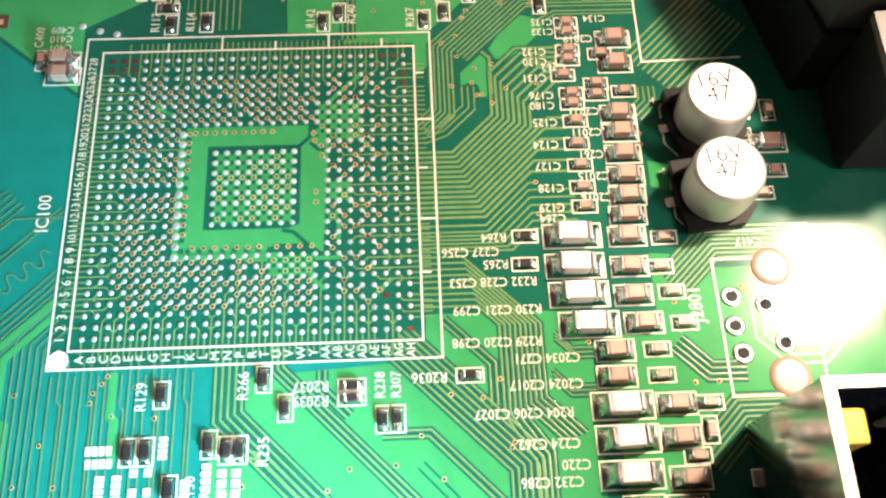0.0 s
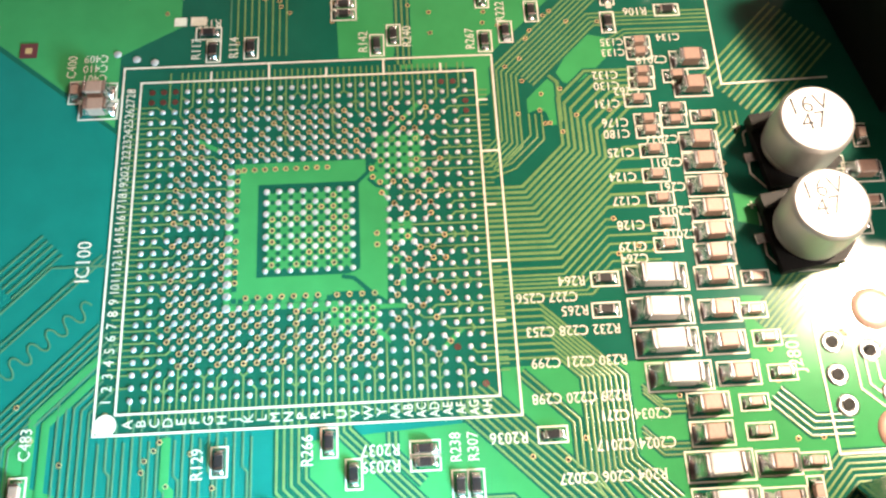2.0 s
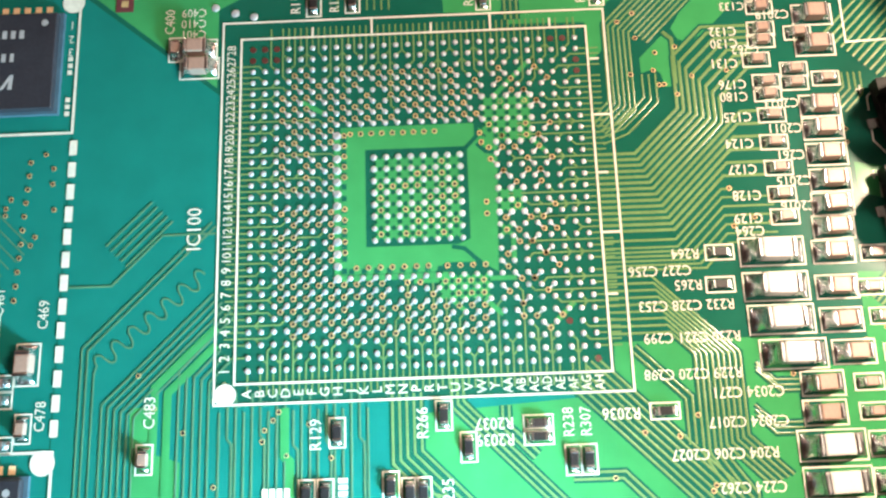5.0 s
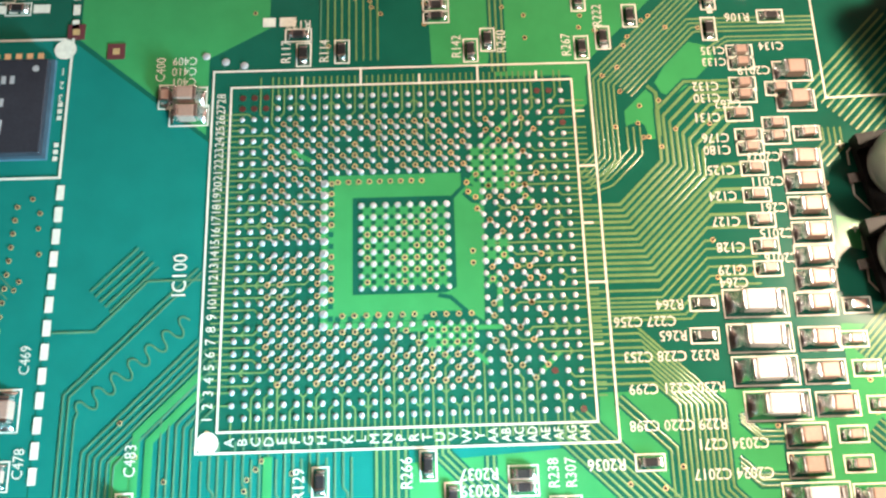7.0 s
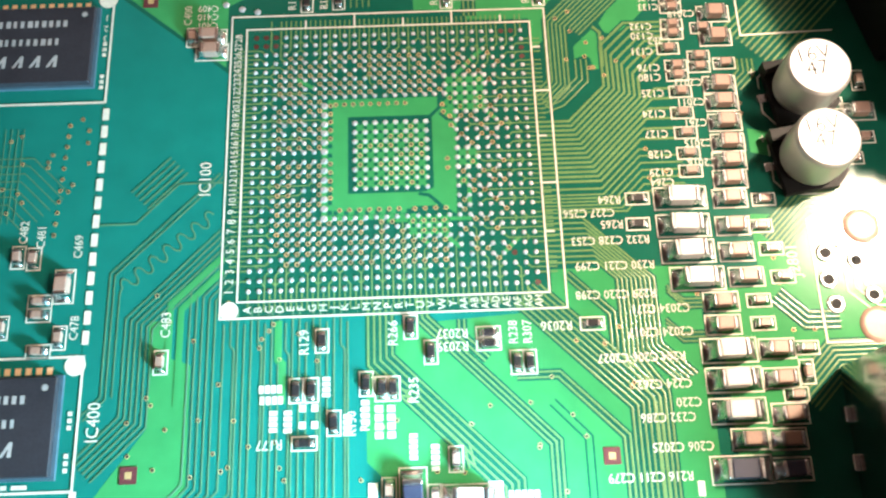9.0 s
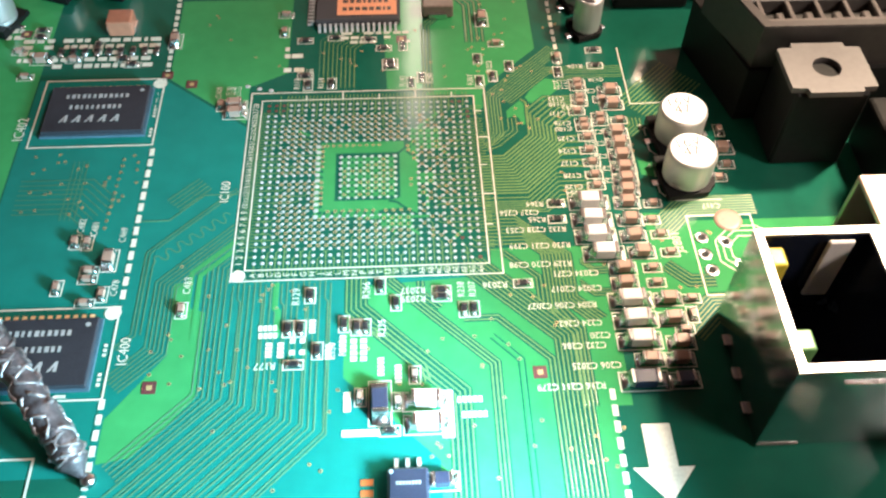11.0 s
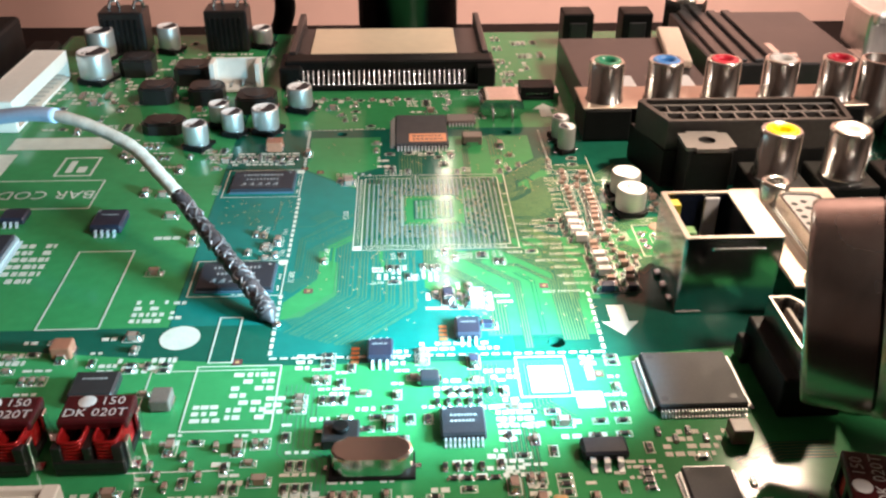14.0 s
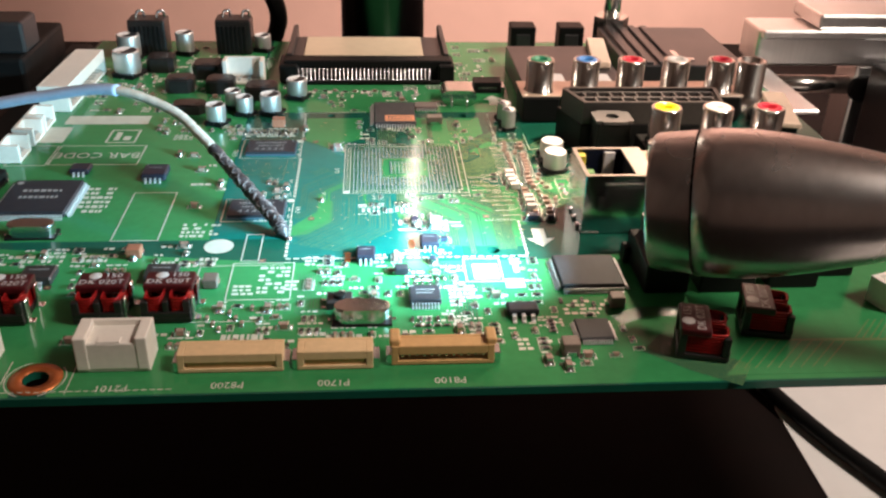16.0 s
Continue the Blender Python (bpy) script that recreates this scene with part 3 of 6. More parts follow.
for x, y in PADSPOTS[1:300]:
    ob = new("grid_pad", first.data)
    ob.parent, ob.matrix_basis = board, Matrix.Translation((x * U, y * U, 0))
for x, y in PADSPOTS[300:]:
    webbed = max(abs(x), abs(y)) < 4 or any(x0 <= x <= x1 and y0 <= y <= y1 for x0, x1, y0, y1 in WEBBED)
    pad_mesh(pads, x, y, 1.3 if webbed else 1.08)
for k in range(13):
    pad_mesh(pads, -6.5, 5.5 - k, 1.6)
for x, y in ((-16.8, 17.6), (-15.1, 17.0), (-13.5, 16.6), (17.6, 17.6)):
    pad_mesh(pads, x, y, 1.7)
tagged(part("pad_field", pads, PAD, board), "round tinned pads of the empty ball grid", kind="stuff")

# ---- screen print ----
silk = bmesh.new()
Z = 0.09


def outline(x0, y0, x1, y1, w=0.16, z=Z):
    for a, b in (((x0, y0), (x1, y0)), ((x1, y0), (x1, y1)), ((x1, y1), (x0, y1)), ((x0, y1), (x0, y0))):
        d = Vector(b) - Vector(a)
        d = d.normalized() * w / 2
        ribbon(silk, [(a[0] - d.x, a[1] - d.y), (b[0] + d.x, b[1] + d.y)], w, z + (0.002 if a[0] == b[0] else 0))


def blot(x0, y0, x1, y1, z=Z):
    silk.faces.new([silk.verts.new(p) for p in ((x0, y0, z), (x1, y0, z), (x1, y1, z), (x0, y1, z))])


def disc(x, y, r, z=Z, sy=1.0):
    silk.faces.new([silk.verts.new((x + r * math.cos(a * math.tau / 28), y + sy * r * math.sin(a * math.tau / 28), z)) for a in range(28)])


def dashes(a, b, n, w=0.5, fill=0.68):
    a, b = Vector(a), Vector(b)
    for k in range(n):
        p, q = a + (b - a) * (k / n), a + (b - a) * ((k + fill) / n)
        ribbon(silk, [p, q], w, Z)


outline(-16.05, -16.05, 16.05, 16.05, 0.17)
outline(-14.5, -14.5, 14.5, 14.5, 0.17)
disc(-15.2, -15.3, 0.85, Z + 0.004)
for k, y in enumerate((-8.5, -3.5, 1.5, 6.5, 11.5)):
    ribbon(silk, [(14.6, y), (16.0 if k % 2 else 15.4, y)], 0.18, Z)
for k, x in enumerate((-8.5, -3.5, 1.5, 6.5, 11.5)):
    ribbon(silk, [(x, 14.6), (x, 16.0 if k % 2 else 15.4)], 0.18, Z)
dashes((-28.2, 6), (-28.2, -18.6), 13, 0.62)
dashes((-28.7, 41), (-28.3, 20), 14, 0.6)
dashes((-28.2, 41.3), (-10, 42), 14, 0.4)
dashes((-28.1, -31), (-28.1, -49), 10, 0.62)
dashes((-28.1, -49.3), (25.6, -49.4), 30, 0.5)
dashes((26.4, -32), (26.1, -49.2), 9, 0.6)
dashes((27, 40), (27.1, 20), 12, 0.5)
ribbon(silk, [(26.1, -49.4), (24.4, -49.4)], 0.6, Z + 0.003)
dashes((-75, -95.2), (-44, -95.2), 22, 0.22)
for a0, a1 in ((-70, 40), (110, 250)):
    ribbon(silk, [(-68.8 + 5.2 * math.cos(math.radians(a0 + (a1 - a0) * k / 16)), -91.3 + 5.2 * math.sin(math.radians(a0 + (a1 - a0) * k / 16))) for k in range(17)], 0.22, Z)
for x in (-74.4, -62.6):
    ribbon(silk, [(x, -96), (x, -86)], 0.2, Z)
ribbon(silk, [(-46, -70), (-46, -52), (-28, -52)], 0.2, Z), ribbon(silk, [(-46, -74), (-30, -74)], 0.2, Z)
# memory outlines
outline(-44.7, 6.7, -28.4, 19.6, 0.22)
outline(-44.7, -31.0, -28.2, -19.1, 0.22)
disc(-29, 18.6, 0.95, Z + 0.004), disc(-28.9, -19.9, 0.95, Z + 0.004)
for y0 in (8.2, -29.4):
    for k in range(9):
        blot(-29.15, y0 + k * 0.62, -28.75, y0 + k * 0.62 + 0.4) if k not in (3, 4, 5) else None
# outline of the missing transformer and its pin rings
outline(39.5, -20.2, 47.5, -8.2, 0.18)
for r_ in (2.4, 3.3, 4.1):
    ring = [(46.2 + r_ * 1.05 * math.cos(math.pi / 8 + a * math.pi / 4), -13.8 + r_ * math.sin(math.pi / 8 + a * math.pi / 4)) for a in range(9)]
    ribbon(silk, ring, 0.16, Z)
for px, py in ((40.7, -11.6), (40.6, -14.2), (40.9, -16.6), (43.5, -12.4), (44.6, -15.8)):
    pin_ring = bmesh.new()
    lathe(pin_ring, [(0.42, 0.05), (0.45, 0.12), (0.85, 0.12), (0.9, 0.05)], 20, (px, py, 0))
    pin_hole = part("pin_ring", pin_ring, SOLDER, board, "tinned ring of an empty pin hole")
    pin_ring = bmesh.new()
    tube(pin_ring, px, py, 0.05, 0.09, 0.43, n=18)
    part("hole", pin_ring, HOLE, pin_hole)
# can outlines with cut corners, and the box by the sockets
for cy in (5.2, -2.2):
    ribbon(silk, [(44.4, cy + 3.3), (38.4, cy + 3.3), (37.0, cy + 1.9), (37.0, cy + 0.7)], 0.16, Z)
    ribbon(silk, [(37.0, cy - 0.9), (37.0, cy - 1.9), (38.2, cy - 3.4), (44.6, cy - 3.4)], 0.16, Z)
    ribbon(silk, [(36.2, cy + 2.6), (36.9, cy + 2.6)], 0.14, Z), ribbon(silk, [(36.55, cy + 2.25), (36.55, cy + 2.95)], 0.14, Z + 0.002)
ribbon(silk, [(36.0, 24), (36.0, 12.1), (45.5, 12.4)], 0.16, Z)
# arrows
for ax, ay, s in ((30.3, -40.5, -1), (30.6, 52.6, 1)):
    silk.faces.new([silk.verts.new((ax + px, ay + s * py, Z)) for px, py in ((-1.5, -4.2), (1.5, -4.2), (1.5, 0.7), (3.2, 0.7), (0, 4.6), (-3.2, 0.7), (-1.5, 0.7))])
# white blocks, bars of unreadable print, and outlines
outline(11.3, -60.2, 19.2, -50.4, 0.3), blot(13, -59.2, 18.6, -52.8)
blot(22.0, -56.5, 23.2, -50.9), blot(19.5, -63, 23.6, -59.3)
outline(-68, -40.0, -57.6, -14.7, 0.3), outline(-25.9, -66, -39, -51, 0.25), outline(-37.6, -50, -33.9, -37.6, 0.25)
outline(-94.5, 3, -71.4, 16.0, 0.35), outline(-105.5, 2.6, -95.2, 16, 0.3)
blot(-105, 18.5, -95, 30), outline(-83.2, 18.4, -75.4, 27.6, 0.5), blot(-98.5, 32.4, -74.5, 39.2, Z), blot(-81.5, 20, -80, 26), blot(-79, 20, -77, 23)
disc(-43.4, -43.1, 3.3, Z)
outline(-110 + 2, -41, -94, -40.6, 0.2)
R = random.Random(3)


def scribble(x0, y0, x1, y1, rows, fill=0.75):
    """Bars in place of print that cannot be read."""
    for k in range(rows):
        x, y = x0, y0 + (y1 - y0) * (k + 0.5) / rows
        while x < x1 - 0.5:
            w = R.uniform(0.5, 1.6)
            if R.random() < fill:
                blot(x, y - 0.3 * abs(y1 - y0) / rows, min(x1, x + w), y + 0.3 * abs(y1 - y0) / rows)
            x += w + R.uniform(0.2, 0.5)


scribble(-33, -64, -26.6, -52.4, 7), scribble(-38, -64.5, -33.5, -60, 3), scribble(-53, -39, -47.5, -31.5, 4), scribble(-46.5, -38, -44, -32, 4)
scribble(-52, -52, -42, -48, 2), scribble(-74, -50, -66, -46, 2), scribble(-88, -52, -76, -46, 3), scribble(-80, -26, -73, -11, 6, 0.9), scribble(-38, -84, -30, -78, 2)
scribble(-24, -80, -18, -78, 1), scribble(-18, -82, -9, -79, 2), scribble(7, -70, 13, -60, 7), scribble(0, -77, 10, -73, 3), scribble(24, -78, 29, -74, 4), scribble(30, -74, 40, -68, 4, 0.5)
scribble(-8, -53.6, -2, -52.6, 1), scribble(-4, -48.4, 9, -45.6, 2, 0.9), scribble(6, -56, 12, -53, 2, 0.9), scribble(-2, -60, 6, -57, 2), scribble(-37, -30.8, -32, -30.2, 1)
scribble(-12, 20, -9, 26, 4), scribble(-4, 26, 6, 29, 3), scribble(12, 47, 16, 52, 3), scribble(-34, 55, -6, 62, 2, 0.4), scribble(-50, 22, -30, 29, 5, 0.7), scribble(-65, 20, -55, 24, 3)
scribble(-54, 1, -50, 3, 1), scribble(-55, -11, -50, -9, 1), scribble(20, 60, 30, 90, 10, 0.4), scribble(-100, 60, -50, 100, 16, 0.3)


def letter_bars(x0, y0, x1, y1, n):
    """One short bar for each letter of a small code that cannot be read."""
    for k in range(n):
        u0, u1 = (k + 0.1) / n, (k + 0.88) / n
        if abs(x1 - x0) > abs(y1 - y0):
            blot(x0 + (x1 - x0) * u0, y0 - 0.36, x0 + (x1 - x0) * u1, y0 + 0.36)
        else:
            blot(x0 - 0.36, y0 + (y1 - y0) * u0, x0 + 0.36, y0 + (y1 - y0) * u1)


letter_bars(-12.3, -22.7, -10.1, -22.8, 4), letter_bars(-12.2, -23.7, -10.0, -23.7, 4), letter_bars(-6.2, -21.7, -6.1, -23.6, 4), letter_bars(-10.9, -24.6, -10.8, -26.6, 4), letter_bars(-9.6, -24.6, -9.5, -26.7, 4), letter_bars(-4.3, -25.1, -4.3, -27.1, 4), letter_bars(-2.7, -23.9, -2.7, -26.2, 4), letter_bars(-1.5, -24.4, -1.5, -27.5, 4), letter_bars(-0.4, -24.4, -0.3, -27.5, 4), letter_bars(1.5, -27.0, 1.5, -29.4, 5), letter_bars(3.4, -28.0, 3.3, -30.4, 5), letter_bars(9.6, -32.6, 12.4, -32.6, 5), letter_bars(10.0, -34.4, 12.8, -34.4, 5)
for bx, by in ((-8.3, -24.5), (-8.3, -26.0), (-7.2, -24.5), (-7.2, -26.0)):
    blot(bx - 0.3, by - 0.32, bx + 0.3, by + 0.32)
blot(7.9, -37.0, 9.2, -31.4), blot(-2.6, -36.5, 1.4, -35.7), blot(-2.5, -33.6, -1.7, -31.2)

PRINT = [
    ("IC100", 1.95, -17.95, -2.0, 90), ("IC400", 1.95, -26.8, -25.1, 90), ("IC402", 2.0, -46.2, 10.2, 90), ("BAR CODE", 5.2, -83.2, 9.4, 180), ("1", 1.2, -29, 16.5, 180), ("2", 1.2, -29, 15.2, 180), ("3", 1.2, -29, 14.0, 180),
    ("R129", 1.5, -8.2, -18.5, 90), ("R266", 1.5, -0.1, -17.9, 90), ("R235", 1.5, 1.7, -23.2, 90), ("R2037", 1.5, 5.3, -18.1, 180), ("R2039", 1.5, 5.3, -19.3, 180), ("R2036", 1.5, 14.9, -17.7, 180), ("R238", 1.4, 10.9, -18.2, 90),
    ("R307", 1.4, 12.2, -18.2, 90), ("R177", 1.5, -11.2, -27.6, 180), ("C483", 1.5, -20.9, -16.4, 90), ("R130", 1.4, -3.9, -26, 90), ("R193", 1.4, -2.7, -25.6, 90), ("C482", 1.4, -34.9, -6.9, 90), ("C481", 1.4, -33.2, -7.4, 90),
    ("C469", 1.4, -29.6, -8.5, 90), ("C478", 1.4, -29.3, -16.4, 90), ("R122", 1.4, -8.9, 20.5, 180), ("R117", 1.4, -9.9, 17.8, 90), ("R114", 1.4, -6.6, 17.8, 90), ("R142", 1.4, 4.8, 17.9, 90), ("R240", 1.4, 8.7, 18.3, 90),
    ("R267", 1.4, 14.3, 17.8, 90), ("R222", 1.4, 17.2, 20.6, 90), ("C400", 1.4, -20.6, 16.4, 90), ("C409", 1.3, -18.6, 17.2, 180), ("C410", 1.3, -18.6, 16.2, 180), ("C401", 1.3, -18.6, 15.2, 180), ("R106", 1.4, 29.4, 20.1, 180),
    ("C135", 1.3, 26.9, 16.9, 180), ("C133", 1.3, 26.9, 15.8, 180), ("C134", 1.3, 32, 17.2, 180), ("C2019", 1.4, 30.2, 14.9, 180), ("C132", 1.4, 25.9, 13.5, 180), ("C130", 1.4, 25.9, 12.4, 180), ("C262", 1.4, 27.6, 11.8, 180),
    ("C131", 1.4, 25.7, 10.6, 180), ("C176", 1.4, 26.2, 8.7, 180), ("C180", 1.4, 26.2, 7.6, 180), ("C2023", 1.4, 30, 6.9, 180), ("C125", 1.4, 26.3, 5.8, 180), ("C2011", 1.4, 30, 4.7, 180), ("C124", 1.4, 26.2, 3.5, 180),
    ("C261", 1.4, 30.2, 2.4, 180), ("C127", 1.4, 26.2, 1.3, 180), ("C2015", 1.4, 30.2, 0.2, 180), ("C128", 1.4, 26.3, -0.9, 180), ("C2016", 1.4, 30.3, -1.9, 180), ("C129", 1.4, 26.2, -2.8, 180), ("C264", 1.4, 26.2, -3.85, 180),
    ("R264", 1.4, 20.9, -5.5, 180), ("C227 C256", 1.4, 18.8, -6.8, 180), ("R265", 1.4, 20.9, -8.0, 180), ("R232 C228 C253", 1.4, 20.6, -9.6, 180), ("R230 C221 C299", 1.4, 20.8, -12.1, 180), ("R229 C220 C298", 1.4, 20.6, -14.9, 180),
    ("C2034 C271", 1.4, 24.6, -16.4, 180), ("C2024 C2017", 1.4, 24.4, -18.6, 180), ("R204 C206 C2027", 1.4, 22.4, -20.9, 180), ("C224 C262", 1.4, 24.2, -23.4, 180), ("C220", 1.4, 26.2, -25.1, 180), ("C232 C286", 1.4, 24.2, -26.4, 180),
    ("C206 C2025", 1.4, 25.2, -29, 180), ("R216 C211 C279", 1.4, 22.1, -31.5, 180), ("P8200", 2.6, -34.8, -94.4, 180), ("P1700", 2.6, -16, -94.4, 180), ("P8100", 2.6, 5, -94.4, 180), ("P2101", 2.6, -55, -94.6, 180), ("C417", 1.4, 43, -6.6, 180), ("J2801", 1.9, 37.6, -12.2, 90),
]
for text, size, x, y, turn in PRINT:
    lettering("print_label", text, size * (0.84 if size < 2 else 1), x, y, Z + 0.01, turn, SILK, board, 0.9)
LETTERS = [c for c in "ABCDEFGHJKLMNPRTUVWY"] + ["AA", "AB", "AC", "AD", "AE", "AF", "AG", "AH"]
for k in range(28):
    lettering("print_label", LETTERS[k], 1.05, k - 13.5, -15.28, Z, 90, SILK, board, 1.0 if k < 20 else 0.8)
    lettering("print_label", str(k + 1), 1.15 if k < 9 else 1.05, -15.28, k - 13.5, Z, 90, SILK, board, 0.9)

# tin-plated cooling area and red test squares
bm = bmesh.new()
prism(bm, [(56, -95), (63, -88), (70, -84), (76, -76), (125, -76), (125, -95)], 0.03, 0.06)
part("copper_field", bm, POUR, board, "green copper field with fine traces")
bm = bmesh.new()
for k in range(9):
    ribbon(bm, [(58 + 2.2 * k, -93), (66 + 2.2 * k, -84 - 0.1 * k), (86 + 1.5 * k, -84 - 0.1 * k), (92 + 1.5 * k, -77.5)], 0.28, 0.064 + 0.0008 * k)
tagged(part("field_trace", bm, TRACE, board), "fine traces over the copper field", kind="stuff")
FIDUCIAL = plastic("dull_red_mask", (0.10, 0.028, 0.032))
for x, y in ((18.9, -29.6), (-23.4, -29.8), (-24.6, 18.3), (-28.2, 20.3), (4.8, 27), (-33, -50), (-60, -46), (-76, -60), (12, -70), (24, -55), (-50, 30)):
    bm = bmesh.new()
    prism(bm, [(x - 0.75, y - 0.75), (x + 0.75, y - 0.75), (x + 0.75, y + 0.75), (x - 0.75, y + 0.75)], 0.05, 0.09)
    mark = part("test_square", bm, FIDUCIAL, board, "small dull red test square")
    bm = bmesh.new()
    prism(bm, [(x - 0.3, y - 0.3), (x + 0.3, y - 0.3), (x + 0.3, y + 0.3), (x - 0.3, y + 0.3)], 0.09, 0.10)
    part("centre", bm, GOLD, mark)


# ---- small soldered parts ----
def chip(name, l, w, h, body, label, category, group):
    """A two-ended chip part, long along x, at the origin."""
    ob = thing(name, 0, 0, 0.06, 0, label, category, group)
    t = l * 0.17
    bm = bmesh.new()
    cube(bm, -l / 2 + t * 0.9, -w / 2 * 0.96, 0.03, l / 2 - t * 0.9, w / 2 * 0.96, h * 0.97, min(w, h) * 0.1, 2)
    part("body", bm, body, ob)
    solder = 0.25 if l < 2 else 0.24 * l
    for s in (-1, 1):
        bm = bmesh.new()
        cube(bm, min(s * l / 2, s * (l / 2 - t)), -w / 2, 0.02, max(s * l / 2, s * (l / 2 - t)), w / 2, h, min(w, h) * 0.12, 2)
        # the hollow solder fillet, climbing the end from a wider pad
        rows = []
        for k in range(5):
            u = k / 4
            half = w / 2 * (0.94 + 0.16 * u)
            rows.append([bm.verts.new((s * (l / 2 - 0.02 + solder * u), side * half, h * 0.7 * (1 - u) ** 2.2)) for side in (-1, 1)])
        foot = [bm.verts.new((s * (l / 2 - 0.02), side * w / 2 * 0.94, 0)) for side in (-1, 1)]
        for p, q in zip(rows, rows[1:]):
            bm.faces.new((p[0], p[1], q[1], q[0])).smooth = True
        for side in (0, 1):
            bm.faces.new([foot[side]] + [p[side] for p in rows])
        part("terminal", bm, SOLDER, ob)
    return ob


KINDS = {}


def put_chip(kind, x, y, turn=0.0, box=True):
    l, w, h, body, label, group = PARTS[kind]
    m = pose(x * U, y * U, 0.06 * U, 0, 0, turn + R.uniform(-2.2, 2.2))
    if kind not in KINDS:
        KINDS[kind] = chip(kind[0], l, w, h, body, label, kind[0].split("_")[-1], group)
        KINDS[kind].matrix_basis = m
    else:
        copy_thing(KINDS[kind], m)
    if box:
        a, b = l / 2 + (0.45 if l < 2 else 0.29 * l), w / 2 + (0.26 if l < 2 else 0.3)
        a, b = (a, b) if turn % 180 < 45 else (b, a)
        outline(x - a, y - b, x + a, y + b, 0.13)


PARTS = {
    ("chip_resistor", 0): (1.3, 0.68, 0.45, RESISTOR, "tiny black chip resistor with tinned ends, soldered to the board", "chip resistors"),
    ("chip_capacitor", 0): (1.3, 0.72, 0.7, CERAMIC, "tiny brown ceramic chip capacitor with tinned ends", "small chip capacitors"),
    ("chip_capacitor", 1): (2.05, 1.25, 1.2, CERAMIC, "brown ceramic chip capacitor with tinned ends beside the grid", "chip capacitors"),
    ("chip_capacitor", 2): (3.2, 1.65, 1.6, PALE, "pale ceramic chip capacitor with tinned ends, in a row", "large pale chip capacitors"),
    ("chip_inductor", 0): (3.4, 1.8, 1.4, BLUEISH, "blue-grey chip inductor with tinned ends", "blue-grey chip inductors"),
    ("chip_inductor", 1): (2.2, 1.4, 1.2, BLUEISH, "small blue-grey chip inductor with tinned ends", "blue-grey chip inductors"),
}
RES, SMALL, MID, BIG, BLUE, BLUES = (("chip_resistor", 0), ("chip_capacitor", 0), ("chip_capacitor", 1), ("chip_capacitor", 2), ("chip_inductor", 0), ("chip_inductor", 1))
for x, y in ((27.7, -5.6), (27.7, -8.4), (27.8, -11.0), (28.4, -13.7), (30.4, -20.6), (30.5, -23.3), (30.5, -26.1)):
    put_chip(BIG, x, y)
put_chip(BLUE, 30.1, -31.2)
for x, y in ((33.5, 14.7), (33.4, 11.9), (33.1, 6.5), (33.1, 4.5), (33.1, 2.3), (33.1, 0.1), (33.0, -1.9), (32.8, -3.8), (32.5, -5.8), (32.4, -8.6), (32.4, -11.2), (33.0, -13.7), (30.3, -16.0), (30.2, -18.2), (34.8, -20.6), (34.8, -23.3), (35.1, -26.5), (31.2, -28.6)):
    put_chip(MID, x, y)
for x, y in ((33.8, -16.0), (33.9, -18.2), (37.5, -20.6), (35.9, -24.8), (35.7, -6.0), (35.0, -8.7), (35.7, -11.0), (36.4, -13.8), (32.1, 13.1), (31.4, 9.8), (31.3, 8.6), (33.9, 8.9)):
    put_chip(SMALL, x, y)
put_chip(SMALL, 37.2, -22.8, 90), put_chip(MID, 34.6, -28.7), put_chip(BLUES, 34.5, -31.3)
for x, y in ((29.2, 16.7), (29.2, 15.6), (29.1, 13.6), (29.0, 12.5), (28.4, 10.8), (29.0, 8.8), (29.0, 7.7), (29.1, 5.85), (29.0, 3.5), (29.1, 1.3), (29.1, -0.9), (29.1, -2.8)):
    put_chip(SMALL, x, y)
for x, y in ((23.6, -5.5), (23.4, -8.1), (8.6, -18.2), (8.6, -19.2), (18.2, -17.65), (-8.1, -27.6), (-8.9, 19.4), (3.1, 22.0), (3.1, 20.9), (32.3, 20.1), (2.2, 25)):
    put_chip(RES, x, y)
for x, y in ((-6.6, -18.4), (1.5, -17.4), (11.1, -21.0), (12.25, -21.0), (3.3, -19.8), (-8.9, -22.9), (-7.5, -22.9), (-5.5, -25.9), (-2.6, -22.5), (-1.2, -23.0), (-0.2, -23.0), (-8.4, 17.5), (-5.1, 17.7), (6.0, 17.5), (7.5, 18.5), (15.6, 17.5), (17.5, 18.4), (26.8, 19.0), (-21.2, -19.9)):
    put_chip(RES if x > -20 else SMALL, x, y, 90)
for x, y, k, a in ((-35.2, -9.4, SMALL, 90), (-33.7, -9.6, SMALL, 90), (-30.6, -12.4, MID, 90), (-32.7, -13.8, SMALL, 0), (-32.7, -15.1, SMALL, 0), (-30.6, -17.3, SMALL, 90), (-32.4, -18.5, SMALL, 0), (-36, -16.2, SMALL, 90), (-20.0, 13.8, SMALL, 90), (-18.2, 13.7, MID, 0), (-18.0, 12.0, MID, 0),
                   (-47.4, -9.8, MID, 90), (-47.0, -13, SMALL, 0), (-53.5, -1.5, MID, 0), (-52, -23, MID, 0), (-57, 8, MID, 0), (-61, 9, MID, 90), (-56, 20, MID, 90), (-50, 26, SMALL, 0)):
    put_chip(k, x, y, a)
